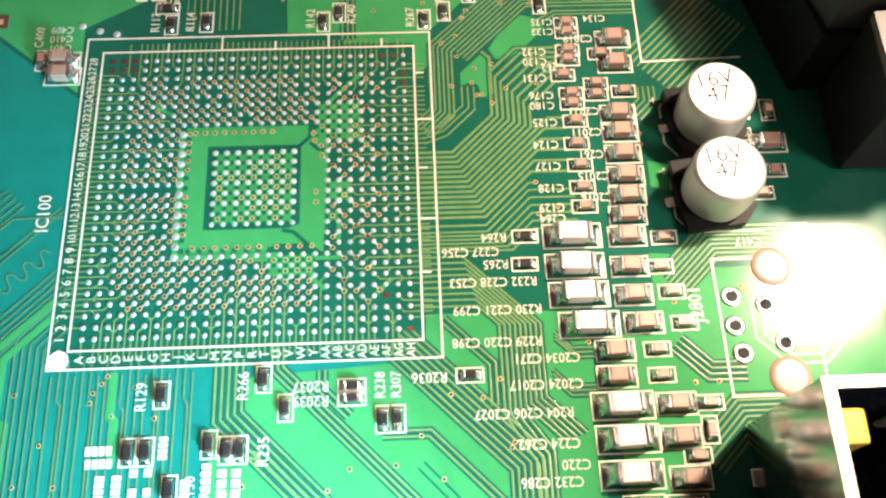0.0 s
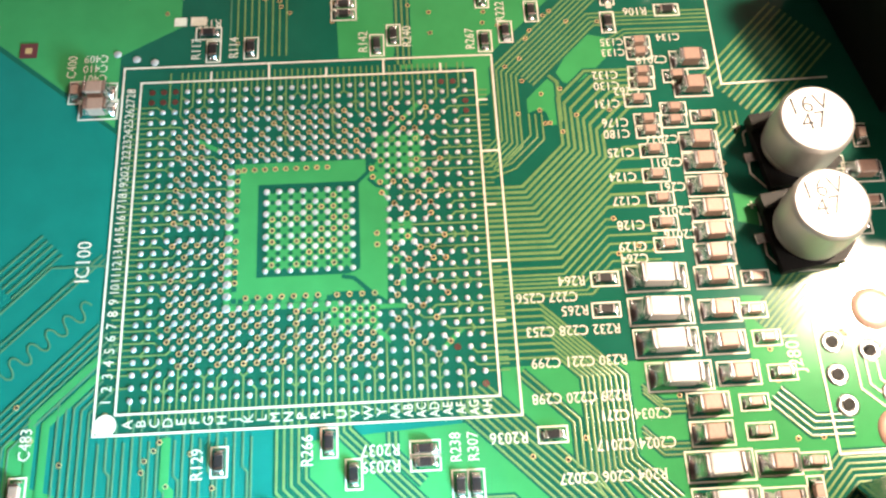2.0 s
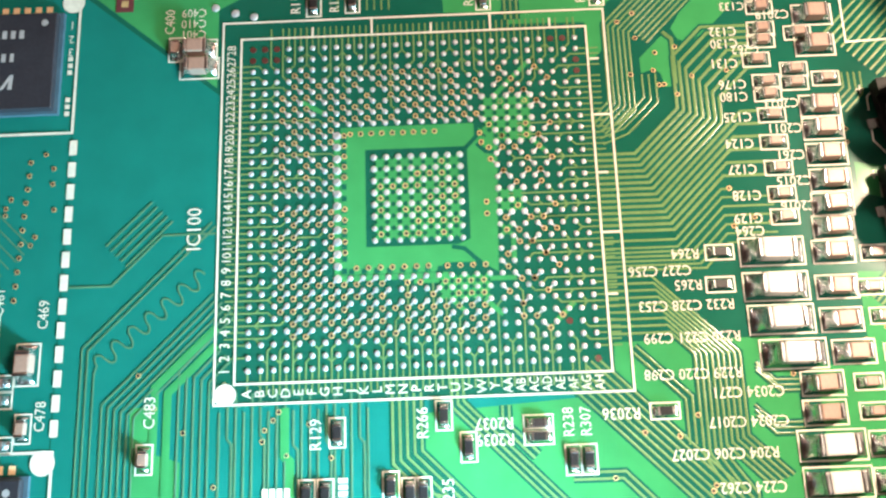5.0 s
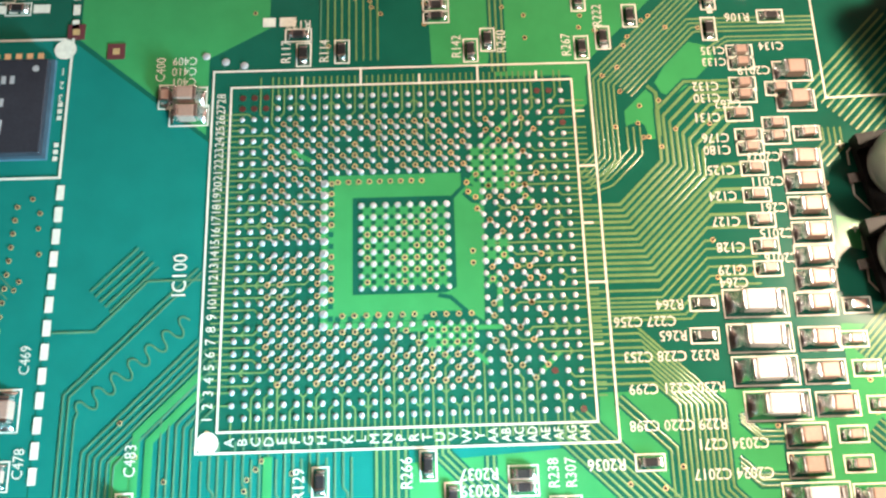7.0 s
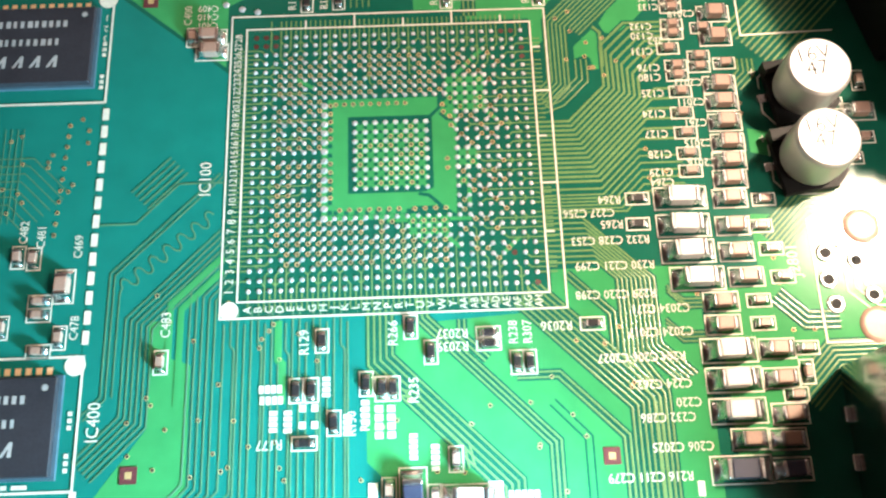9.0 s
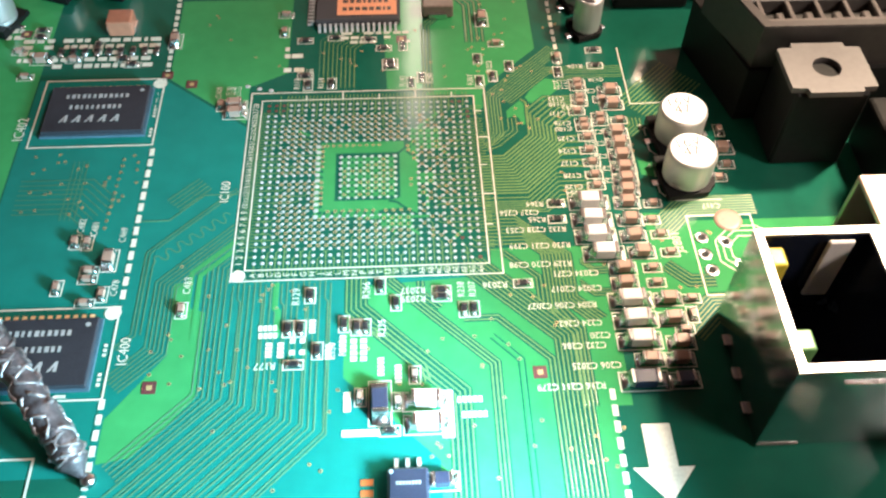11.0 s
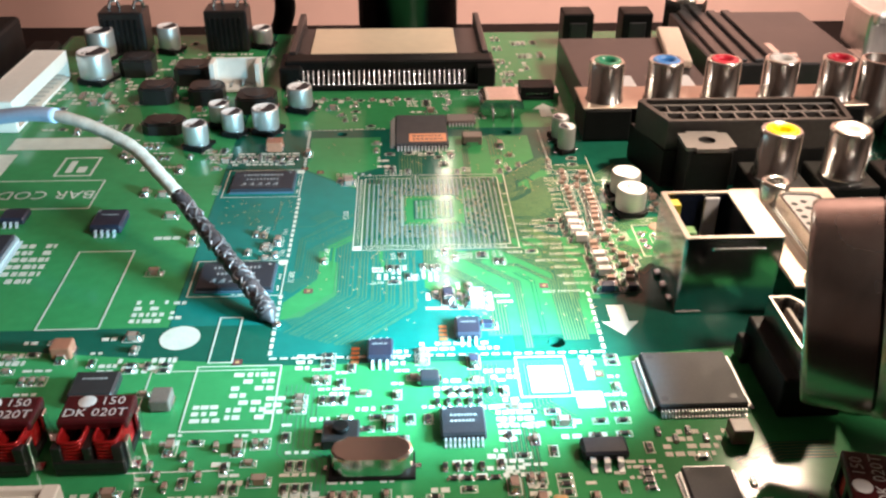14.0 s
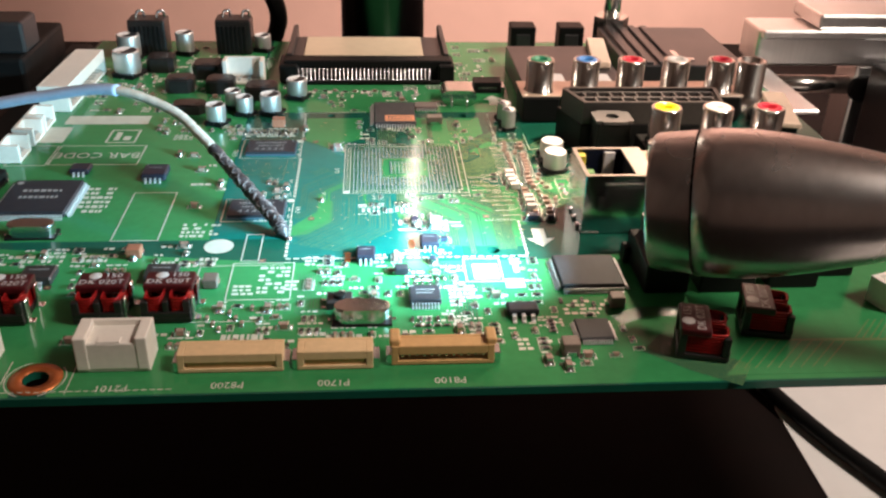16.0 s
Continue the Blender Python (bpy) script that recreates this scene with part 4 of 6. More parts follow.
# rows of small parts towards the front edge and the back
for k in range(9):
    put_chip(RES, -41 + k * 2.0 + R.uniform(-0.2, 0.2), -81.5 + R.uniform(-1.6, 1.0), R.choice((0, 90)), False)
for k in range(7):
    put_chip(SMALL, -41.5 + k * 1.4, -73 - (k % 3) * 2.6 + k * 0.6, 90, False)
for k in range(5):
    put_chip(RES, -17 + k * 1.9, -83.6, 90), put_chip(RES, -4 + k * 2.6, -84.3, 90), put_chip(RES, -1.5 + k * 1.6, -61, 90, False), put_chip(RES, 0.5 + k * 1.5, -58.6, 90, False)
for k in range(4):
    put_chip(RES, -1 + k * 1.7, -74.6, 90, False), put_chip(RES, 0 + k * 1.9, -76.9, 0, False), put_chip(RES, 26.5, -76 - k * 1.2, 0, False), put_chip(RES, 30 + k * 2.2, -68.6 - (k % 2) * 1.6, 90, False)
for x, y, k, a in ((-10.5, -64, RES, 0), (-8.6, -65.5, MID, 90), (-5.6, -64.6, RES, 90), (-12, -66.5, RES, 0), (14.4, -72, RES, 90), (37, -88, SMALL, 0), (31.5, -88.2, MID, 0), (40.5, -79, RES, 90), (41.5, -83, RES, 60), (42, -86, RES, 0), (35, -74, RES, 0), (28, -71.8, RES, 90), (25.5, -66, RES, 0),
                   (1.4, -32.7, BLUE, 90), (-0.7, -31.9, SMALL, 90), (3.3, -32.6, SMALL, 90), (5.2, -29.4, SMALL, 90), (6.3, -32.7, BIG, 0), (6.4, -35.4, BIG, 0), (2.4, -36.0, RES, 0), (7.6, -41.8, BLUES, 0), (4.6, -51.5, BLUES, 90), (-5, -55, SMALL, 0), (-61, -48, MID, 90), (-66, -47, RES, 0), (-47, -50.5, RES, 90), (-56, -57, RES, 0), (-46, -57.5, SMALL, 0), (-85, -57, SMALL, 0), (-71, -54, RES, 90), (-70, -63, SMALL, 0), (-66, -80, MID, 0), (-44, -72, SMALL, 90)):
    put_chip(k, x, y, a)
for x, y, k, a in ((-12.3, 29, SMALL, 90), (-12.3, 33, SMALL, 0), (-9.2, 27, RES, 0), (-4.8, 27.5, RES, 0), (0, 27, RES, 0), (5, 25.5, RES, 90), (16.8, 31, MID, 90), (18.5, 25.4, SMALL, 0), (15.6, 22.2, RES, 90), (20, 20.5, RES, 90), (27, 22, SMALL, 90), (32.5, 23.5, RES, 0), (-24, 55, MID, 0), (-21.5, 50.5, SMALL, 0), (-18, 53, RES, 0), (-20.5, 47.5, RES, 90), (-14, 43.5, RES, 0), (-28, 27.5, MID, 90), (-35, 24, RES, 0), (-39, 27, RES, 90),
                   (-33.5, 22.7, RES, 0), (-42, 24, SMALL, 0), (-46.4, 24, MID, 0), (-48, 20.5, SMALL, 0), (-55, 27, SMALL, 90), (-60, 44, MID, 90), (-63, 50, RES, 0), (-58, 55, MID, 0), (-70, 47, SMALL, 0), (-66, 64, MID, 90), (-75, 60, SMALL, 0), (-80, 70, SMALL, 90), (-86, 60, MID, 0), (-70, 76, MID, 0), (-62, 84, SMALL, 0), (44, 4, SMALL, 0), (46.5, 3, MID, 0), (46.5, 0.2, SMALL, 0), (45, -2, SMALL, 0), (47, 6.5, SMALL, 90)):
    put_chip(k, x, y, a)
for k in range(9):
    put_chip(SMALL if k % 2 else RES, -30 + k * 3.2, 61 + R.uniform(-0.5, 0.5), 0), put_chip(RES, -44 + k * 1.7, 25.6, 90, False)
tagged(part("screen_print", silk, SILK, board), "white screen-printed outlines, dashes and marks", kind="stuff")


# ---- chips with leads ----
def gull_lead(mesh_w, reach, z, h):
    bm = bmesh.new()
    cube(bm, -mesh_w / 2, 0, h * 0.45, mesh_w / 2, reach * 0.4, h * 0.45 + 0.18)
    cube(bm, -mesh_w / 2, reach * 0.36, 0.05, mesh_w / 2, reach * 0.54, h * 0.45 + 0.18)
    cube(bm, -mesh_w / 2, reach * 0.5, 0.02, mesh_w / 2, reach, 0.2)
    return bm


def leaded_chip(name, x, y, wx, wy, h, sides, pitch, lead, reach, body, label, turn=0.0, category="chip", marks=2, dots=1):
    ob = thing(name, x, y, 0.05, turn, label, category)
    bm = bmesh.new()
    cube(bm, -wx / 2, -wy / 2, 0.12, wx / 2, wy / 2, h, min(0.35, h * 0.2), 1)
    part("body", bm, body, ob)
    mesh = None
    for side in sides:
        span = wx if side in "NS" else wy
        n = int((span - 0.6) / pitch) if pitch * 2 < span else 2
        ang = {"N": 0, "S": 180, "W": 90, "E": -90}[side]
        for k in range(n):
            m = pose(0, 0, 0, 0, 0, ang) @ Matrix.Translation(((k - (n - 1) / 2) * pitch * U, ((wy if side in "NS" else wx) / 2 - 0.05) * U, 0))
            if mesh is None:
                pin = part("lead", gull_lead(lead, reach, 0, h), LEAD, ob)
                mesh = pin.data
            else:
                pin = new("lead", mesh)
                pin.parent = ob
            pin.matrix_basis = m
    bm = bmesh.new()
    Q = random.Random(len(name) + int(abs(x)))
    for k in range(marks):
        yy = wy * (0.12 - 0.2 * k)
        xx = -wx * 0.28
        while xx < wx * 0.26:
            w = Q.uniform(0.03, 0.08) * wx
            cube(bm, xx, yy, h, xx + w, yy + wy * 0.07, h + 0.012)
            xx += w + 0.025 * wx
    if dots:
        for dx, dy in ((-0.4, 0.4), (-0.4, -0.38), (0.36, -0.36))[:dots]:
            tube(bm, dx * wx, dy * wy, h, h + 0.012, 0.045 * max(wx, wy), n=16)
    if marks or dots:
        part("marking", bm, INK if body is not GREYCHIP else EPOXY, ob, "faded print on the chip")
    return ob


def memory_chip(x, y, label):
    ob = thing("memory_chip", x, y, 0.05, 0, label, "chip", "memory chips")
    bm = bmesh.new()
    cube(bm, -6.9, -4.6, 0.0, 6.9, 4.6, 0.35)
    part("carrier", bm, material("carrier_edge", (0.05, 0.09, 0.12), 0.4, vary=0.2), ob)
    bm = bmesh.new()
    cube(bm, -6.6, -4.35, 0.35, 6.6, 4.35, 1.05, 0.08)
    part("body", bm, EPOXY, ob)
    bm = bmesh.new()
    Q = random.Random(8)
    for yy, hh, n, xx in ((2.0, 0.75, 12, -4.4), (-0.1, 0.75, 10, -3.6)):
        for k in range(n):
            cube(bm, xx + k * 0.72, yy, 1.05, xx + k * 0.72 + Q.uniform(0.3, 0.5), yy + hh, 1.06)
    for k in range(5):
        prism(bm, [(-4.6 + k * 1.7, -2.6), (-4.3 + k * 1.7, -2.6), (-3.5 + k * 1.7, -1.3), (-3.8 + k * 1.7, -1.3)], 1.05, 1.06)
        prism(bm, [(-3.9 + k * 1.7, -2.6), (-3.55 + k * 1.7, -2.6), (-3.5 + k * 1.7, -1.3), (-3.8 + k * 1.7, -1.3)], 1.05, 1.062)
    tube(bm, 5.6, 3.4, 1.05, 1.06, 0.3, n=16)
    part("marking", bm, INK, ob, "grey print in plain bars")
    for k in range(13):
        bm = bmesh.new()
        cube(bm, -6.2 + k * 0.95, 4.75, 0.0, -5.7 + k * 0.95, 5.4, 0.08)
        part("bare_pad", bm, CREAM, ob)
    return ob


memory_chip(-36.5, 12.9, "black memory chip with grey print in a white outline")
memory_chip(-36.6, -25.4, "black memory chip under the tip of the sensor wire")
leaded_chip("processor_chip", 37.7, -58.3, 13.6, 13.0, 1.6, "NSEW", 0.5, 0.24, 1.2, GREYCHIP, "large grey square chip with fine leads on four sides", dots=3, marks=0)
leaded_chip("controller_chip", 34.4, -80.2, 6.8, 7.0, 1.1, "NSEW", 0.5, 0.24, 0.8, GREYCHIP, "small grey square chip with fine leads near the front edge", marks=0)
leaded_chip("driver_chip", 1.9, -66.6, 6.6, 6.2, 1.6, "NS", 0.65, 0.3, 1.2, EPOXY, "black chip with two rows of fine leads", marks=2)
leaded_chip("amplifier_chip", -10.3, -48.8, 4.2, 5.0, 1.6, "NS", 1.15, 0.42, 1.6, material("dusty_navy_epoxy", (0.015, 0.017, 0.032), 0.42, vary=0.2, grain=3, bump=0.1), "small dark blue-black chip with eight leads by the dashed line", marks=1)
NAVY = bpy.data.materials["dusty_navy_epoxy"]
leaded_chip("amplifier_chip", 4.2, -43.2, 4.2, 5.0, 1.6, "NS", 1.15, 0.42, 1.6, NAVY, "small dark blue-black chip with eight leads in the cool light", marks=1)
leaded_chip("regulator_chip", 21.3, -72.6, 6.4, 3.6, 1.7, "S", 1.9, 0.8, 2.2, EPOXY, "black three-legged regulator with a tab", marks=0, dots=0)
leaded_chip("switch_chip", -64.8, -4.6, 6.2, 7.0, 2.0, "NS", 1.2, 0.5, 1.4, NAVY, "dark blue-black power chip with eight leads", marks=1)
leaded_chip("switch_chip", -84.5, -1.5, 5.0, 4.6, 1.6, "NS", 1.2, 0.5, 1.3, NAVY, "small dark power chip beside the printed frame", marks=0)
leaded_chip("decoder_chip", -89.7, -19.0, 16.6, 18.2, 1.6, "NSEW", 0.5, 0.24, 1.4, EPOXY, "large black square chip with fine leads and worn print", marks=2)
leaded_chip("flash_chip", -1.6, 38.7, 12.6, 17.6, 1.4, "NSW", 0.8, 0.36, 1.2, GREYCHIP, "grey-black chip carrying an orange paper label", marks=0)
leaded_chip("buffer_chip", 8.4, 45.8, 7.2, 4.6, 1.2, "NS", 0.8, 0.34, 1.2, material("brown_grey_epoxy", (0.12, 0.09, 0.08), 0.4, vary=0.15, grain=3), "narrow brown-grey chip with two rows of leads", marks=0)
for x in (-78.6, -53.3):
    leaded_chip("power_transistor", x, -56.6, 6.8, 5.8, 2.0, "S", 2.3, 0.9, 1.6, DARKGREY, "dark grey power transistor behind a red inductor", marks=1, dots=0)
bm = bmesh.new()
cube(bm, -4.6, 31.0, 1.47, 4.2, 35.6, 1.52)
sticker = tagged(part("paper_sticker", bm, LABEL), "orange paper sticker with dark print on a chip", "label")
bm = bmesh.new()
Q = random.Random(5)
for yy in (32.0, 33.8):
    xx = -3.8
    while xx < 3.2:
        w = Q.uniform(0.3, 0.8)
        cube(bm, xx, yy, 1.52, xx + w, yy + 0.8, 1.525)
        xx += w + 0.3
part("print", bm, RESISTOR, sticker)


def metal_crystal(x, y, lx, ly, h, turn, label):
    ob = thing("crystal", x, y, 0.05, turn, label, "crystal")
    bm = bmesh.new()
    cube(bm, -lx / 2 - 0.3, -ly / 2 - 0.3, 0.0, lx / 2 + 0.3, ly / 2 + 0.3, 0.5, 0.1)
    part("base", bm, BLACK, ob)
    bm = bmesh.new()
    n = 10
    poly = [(lx / 2 - ly / 2 + ly / 2 * math.cos(math.pi * (k / n - 0.5)), ly / 2 * math.sin(math.pi * (k / n - 0.5))) for k in range(n + 1)]
    poly += [(-x1, -y1) for x1, y1 in poly]
    prism(bm, poly, 0.5, h)
    top = [e for e in bm.edges if all(abs(v.co.z - h) < 1e-5 for v in e.verts)]
    bmesh.ops.bevel(bm, geom=top, offset=0.4, segments=2, affect="EDGES", profile=0.5)
    part("can", bm, STEEL, ob)
    for s in (-1, 1):
        bm = bmesh.new()
        cube(bm, s * (lx / 2 + 0.2) - 0.5, -0.4, 0, s * (lx / 2 + 0.2) + 0.9 * s, 0.4, 0.25)
        part("lead", bm, SOLDER, ob)
    return ob


metal_crystal(-11, -74.2, 11.2, 4.6, 3.6, 0, "silver oval crystal can on a black base")
metal_crystal(-86, -36.8, 10.5, 4.4, 3.4, 0, "silver oval crystal can beside the large chip")
# the standing crystal, laid on its side, with two bent legs
ob = thing("crystal", 19, 48, 0.05, 0, "upright silver crystal can with two wire legs", "crystal")
bm = bmesh.new()
poly = [(3.3 + 2.3 * math.cos(math.pi * (k / 10 - 0.5)), 2.6 + 2.3 * math.sin(math.pi * (k / 10 - 0.5))) for k in range(11)]
poly += [(-x1, 5.2 - y1) for x1, y1 in poly]
prism(bm, poly, -9, 0)
bmesh.ops.rotate(bm, verts=bm.verts, cent=(0, 0, 0), matrix=Matrix.Rotation(radians(90), 3, "X"))
part("can", bm, STEEL, ob)
for s in (-1, 1):
    bm = bmesh.new()
    sweep(bm, spline([(s * 2.4, 0, 2.6), (s * 2.4, -1.6, 2.5), (s * 2.4, -2.4, 1.2), (s * 2.4, -2.6, 0)], 5), 0.28, 8)
    part("leg", bm, SOLDER, ob)
# push button
ob = thing("push_button", -15.6, -68.3, 0.05, 0, "small black push button with a round cap", "button")
bm = bmesh.new()
cube(bm, -2.6, -2.2, 0, 2.6, 2.2, 1.8, 0.2)
part("housing", bm, DARKGREY, ob)
bm = bmesh.new()
tube(bm, 0, 0, 1.8, 2.6, 1.2, 1.1, 24)
part("cap", bm, BLACK, ob)
for sx in (-1, 1):
    for sy in (-1, 1):
        bm = bmesh.new()
        cube(bm, sx * 2.5 - 0.3, sy * 1.4 - 0.3, 0, sx * 3.4 + 0.3 * sx, sy * 1.4 + 0.3, 0.3)
        part("lead", bm, SOLDER, ob)


def block_part(name, x, y, wx, wy, h, mat, label, category, turn=0.0):
    ob = thing(name, x, y, 0.05, turn, label, category)
    bm = bmesh.new()
    cube(bm, -wx / 2, -wy / 2, 0.1, wx / 2, wy / 2, h, 0.25, 2)
    part("body", bm, mat, ob)
    for s in (-1, 1):
        bm = bmesh.new()
        cube(bm, s * wx / 2 - 0.35, -wy * 0.3, 0.0, s * wx / 2 + 0.35, wy * 0.3, h * 0.45, 0.08)
        part("terminal", bm, SOLDER, ob)
    return ob


TANT = material("brown_grey_tantalum", (0.16, 0.12, 0.10), 0.4, vary=0.15, grain=2)
block_part("tantalum_capacitor", 41.2, -70.4, 3.0, 3.0, 2.6, TANT, "brown-grey square tantalum capacitor", "capacitor")
block_part("tantalum_capacitor", 28.4, -86.6, 3.2, 3.4, 2.8, TANT, "dark brown tantalum capacitor by the front edge", "capacitor", 90)
block_part("transistor", 10.3, 33.2, 3.2, 4.6, 2.2, TANT, "brown-black block standing over bright parallel traces", "transistor", 90)
block_part("diode", -2.6, -56, 3.0, 2.6, 1.6, EPOXY, "small black diode block", "diode")
block_part("diode", -36, 30.5, 3.6, 3.2, 2.6, material("red_brown_block", (0.32, 0.12, 0.07), 0.45, vary=0.15), "red-brown square capacitor among the cans", "capacitor")
block_part("diode", -61, -47, 3.2, 3, 2.4, bpy.data.materials["red_brown_block"], "red-brown square capacitor behind the inductors", "capacitor")
block_part("diode", -42.6, -60, 3, 3.4, 2.2, TANT, "brown block beside the red inductor", "capacitor")
for px, py in ((-15, -48.8), (-0.6, -43.2)):
    for k in range(4):
        bm = bmesh.new()
        cube(bm, px, py - 2.2 + k * 1.15, 0.05, px + 1.3, py - 1.5 + k * 1.15, 0.12)
        part("bare_pad", bm, COPPER, board, "bare brown copper pad")


# ---- electrolytic cans ----
def electrolytic(x, y, r, h, label, group, text="", turn=0.0, base=True):
    ob = thing("electrolytic_capacitor", x, y, 0.05, turn, label, "capacitor", group)
    b = r * 1.07
    bm = bmesh.new()
    c = b * 0.42
    prism(bm, [(-b, -b), (b - c, -b), (b, -b + c), (b, b - c), (b - c, b), (-b, b)], 0.25, 1.0)
    prism(bm, [(-b, b * 0.6), (-b, b), (b - c, b), (b - c, b * 0.6)], 1.0, 1.6)
    part("base", bm, BLACK, ob)
    bm = bmesh.new()
    lathe(bm, [(r * 0.9, 0.9), (r * 0.97, 1.1), (r * 0.98, 1.4), (r * 0.955, 1.6), (r * 0.955, 1.75), (r * 0.99, 1.95), (r, 2.2), (r, h - 0.5), (r * 0.97, h - 0.15), (r * 0.9, h)], 40)
    part("can", bm, CANSIDE, ob)
    bm = bmesh.new()
    lathe(bm, [(r * 0.9, h), (r * 0.86, h - 0.04), (0, h - 0.04)], 40)
    top = part("top", bm, CANTOP, ob)
    # dark polarity segment and value
    bm = bmesh.new()
    arc = [(r * 0.84 * math.cos(a), r * 0.84 * math.sin(a)) for a in [math.radians(90 + k * 18) for k in range(11)]]
    if group == "paired cans":
        bm.free()
    else:
        bm.faces.new([bm.verts.new((px, py, h - 0.02)) for px, py in arc])
        part("polarity_mark", bm, EPOXY, top, "dark polarity segment")
    if text:
        for k, line in enumerate(text.split()):
            lettering("value", line, r * 0.72, -0.1 * r, r * (0.42 - 0.5 * k), h - 0.015, 0, EPOXY, top)
    for s in (-1, 1):
        bm = bmesh.new()
        cube(bm, s * b - (0 if s > 0 else 1.0), -0.45, 0.02, s * b + (1.0 if s > 0 else 0), 0.45, 0.35, 0.05)
        part("lead", bm, SOLDER, ob)
    return ob


for x, y in ((40.9, 5.2), (40.5, -2.2)):
    electrolytic(x, y, 3.1, 5.6, "bright aluminium electrolytic can marked 47 16V beside the sockets", "paired cans", "16V 47", 8)
electrolytic(31.9, 27.6, 2.0, 6.5, "small aluminium electrolytic can on a black base", "small cans", "10", 20)
electrolytic(31.4, 34.2, 2.0, 6.0, "small aluminium electrolytic can in shade", "small cans", "", 20)
for x, y, r, h in ((-54.4, 32.6, 2.9, 6.2), (-47.0, 40.0, 2.6, 6.0), (-51.0, 45.5, 2.5, 6.0), (-39.2, 41.2, 3.2, 6.4), (-32.2, 55.2, 3.2, 6.4), (-90, 78, 4.4, 8.5), (-93.5, 97, 4.0, 8.5), (-75, 102, 3.2, 8), (-48, 106, 3.0, 6)):
    electrolytic(x, y, r, h, "pale aluminium electrolytic can with a black top mark", "cans at the back", "100" if r > 2.8 else "", 160)


# ---- red wound inductors ----
def wound_inductor(x, y, s, h, turn, label, group, text=True):
    ob = thing("wound_inductor", x, y, 0.05, turn, label, "inductor", group)
    bm = bmesh.new()
    cube(bm, -s / 2, -s / 2, 0.2, s / 2, s / 2, 1.4, 0.3, 2)
    part("lower_flange", bm, FERRITE, ob)
    bm = bmesh.new()
    cube(bm, -s / 2, -s * 0.10, h - 1.5, s / 2, s / 2, h, 0.35, 2)
    top = part("upper_flange", bm, RED, ob, "dark red lacquered top")
    for sx in (-1, 1):
        for sy in (-1, 1):
            bm = bmesh.new()
            cube(bm, sx * s * 0.42 - s * 0.07, sy * s * 0.42 - s * 0.07, 1.3, sx * s * 0.42 + s * 0.07, sy * s * 0.42 + s * 0.07, h - 1.4, 0.1)
            part("post", bm, FERRITE, ob)
    bm = bmesh.new()
    cube(bm, -s * 0.06, -s * 0.48, 1.3, s * 0.06, s * 0.47, h - 1.55, 0.1)
    part("web", bm, FERRITE, ob)
    for sx in (-1, 1):
        bm = bmesh.new()
        turns, path = 7, []
        for k in range(turns * 20 + 1):
            a = k / 20 * math.tau
            ca, sa = math.cos(a), math.sin(a)
            path.append((sx * s * 0.25 + s * 0.18 * math.copysign(abs(ca) ** 0.4, ca), s * 0.42 * math.copysign(abs(sa) ** 0.4, sa), 1.5 + (h - 2.4) * k / (turns * 20)))
        sweep(bm, path, (h - 3.0) / turns * 0.52, 7)
        part("winding", bm, WIRERED, ob, "red enamelled copper winding")
    bm = bmesh.new()
    cube(bm, -s / 2, -s / 2 - 0.05, 1.2, s / 2, -s * 0.43, h * 0.42, 0.2)
    part("front_plate", bm, FERRITE, ob)
    for q in (-0.3, 0.3):
        bm = bmesh.new()
        cube(bm, s / 2 - 0.1, q * s - 0.8, 0.0, s / 2 + 0.5, q * s + 0.8, h * 0.8, 0.15)
        cube(bm, s / 2 + 0.2, q * s - 0.8, 0.0, s / 2 + 1.4, q * s + 0.8, 0.4, 0.1)
        part("clip", bm, SOLDER, ob, "tinned side clip")
    if text:
        bm = bmesh.new()
        lathe(bm, [(1.25, h + 0.01), (1.2, h + 0.03), (0, h + 0.03)], 24, (-s * 0.17, s * 0.34, 0))
        part("dot", bm, PALE, top)
        lettering("value", "150", 2.3, s * 0.2, s * 0.34, h + 0.02, 0, PALE, top)
        lettering("value", "DK 020T", 2.3, 0, s * 0.09, h + 0.02, 0, PALE, top)
    return ob


for x in (-80.6, -62.0, -49.0):
    wound_inductor(x, -69.6, 9.6, 6.4, 0, "dark red wound inductor with white print, near white connectors", "red inductors")
wound_inductor(54.0, -86.0, 9.6, 6.8, 76, "dark red wound inductor standing by the lamp head", "red inductors by the lamp")
wound_inductor(69.0, -79.0, 9.6, 6.8, 76, "dark red wound inductor standing by the lamp head", "red inductors by the lamp")


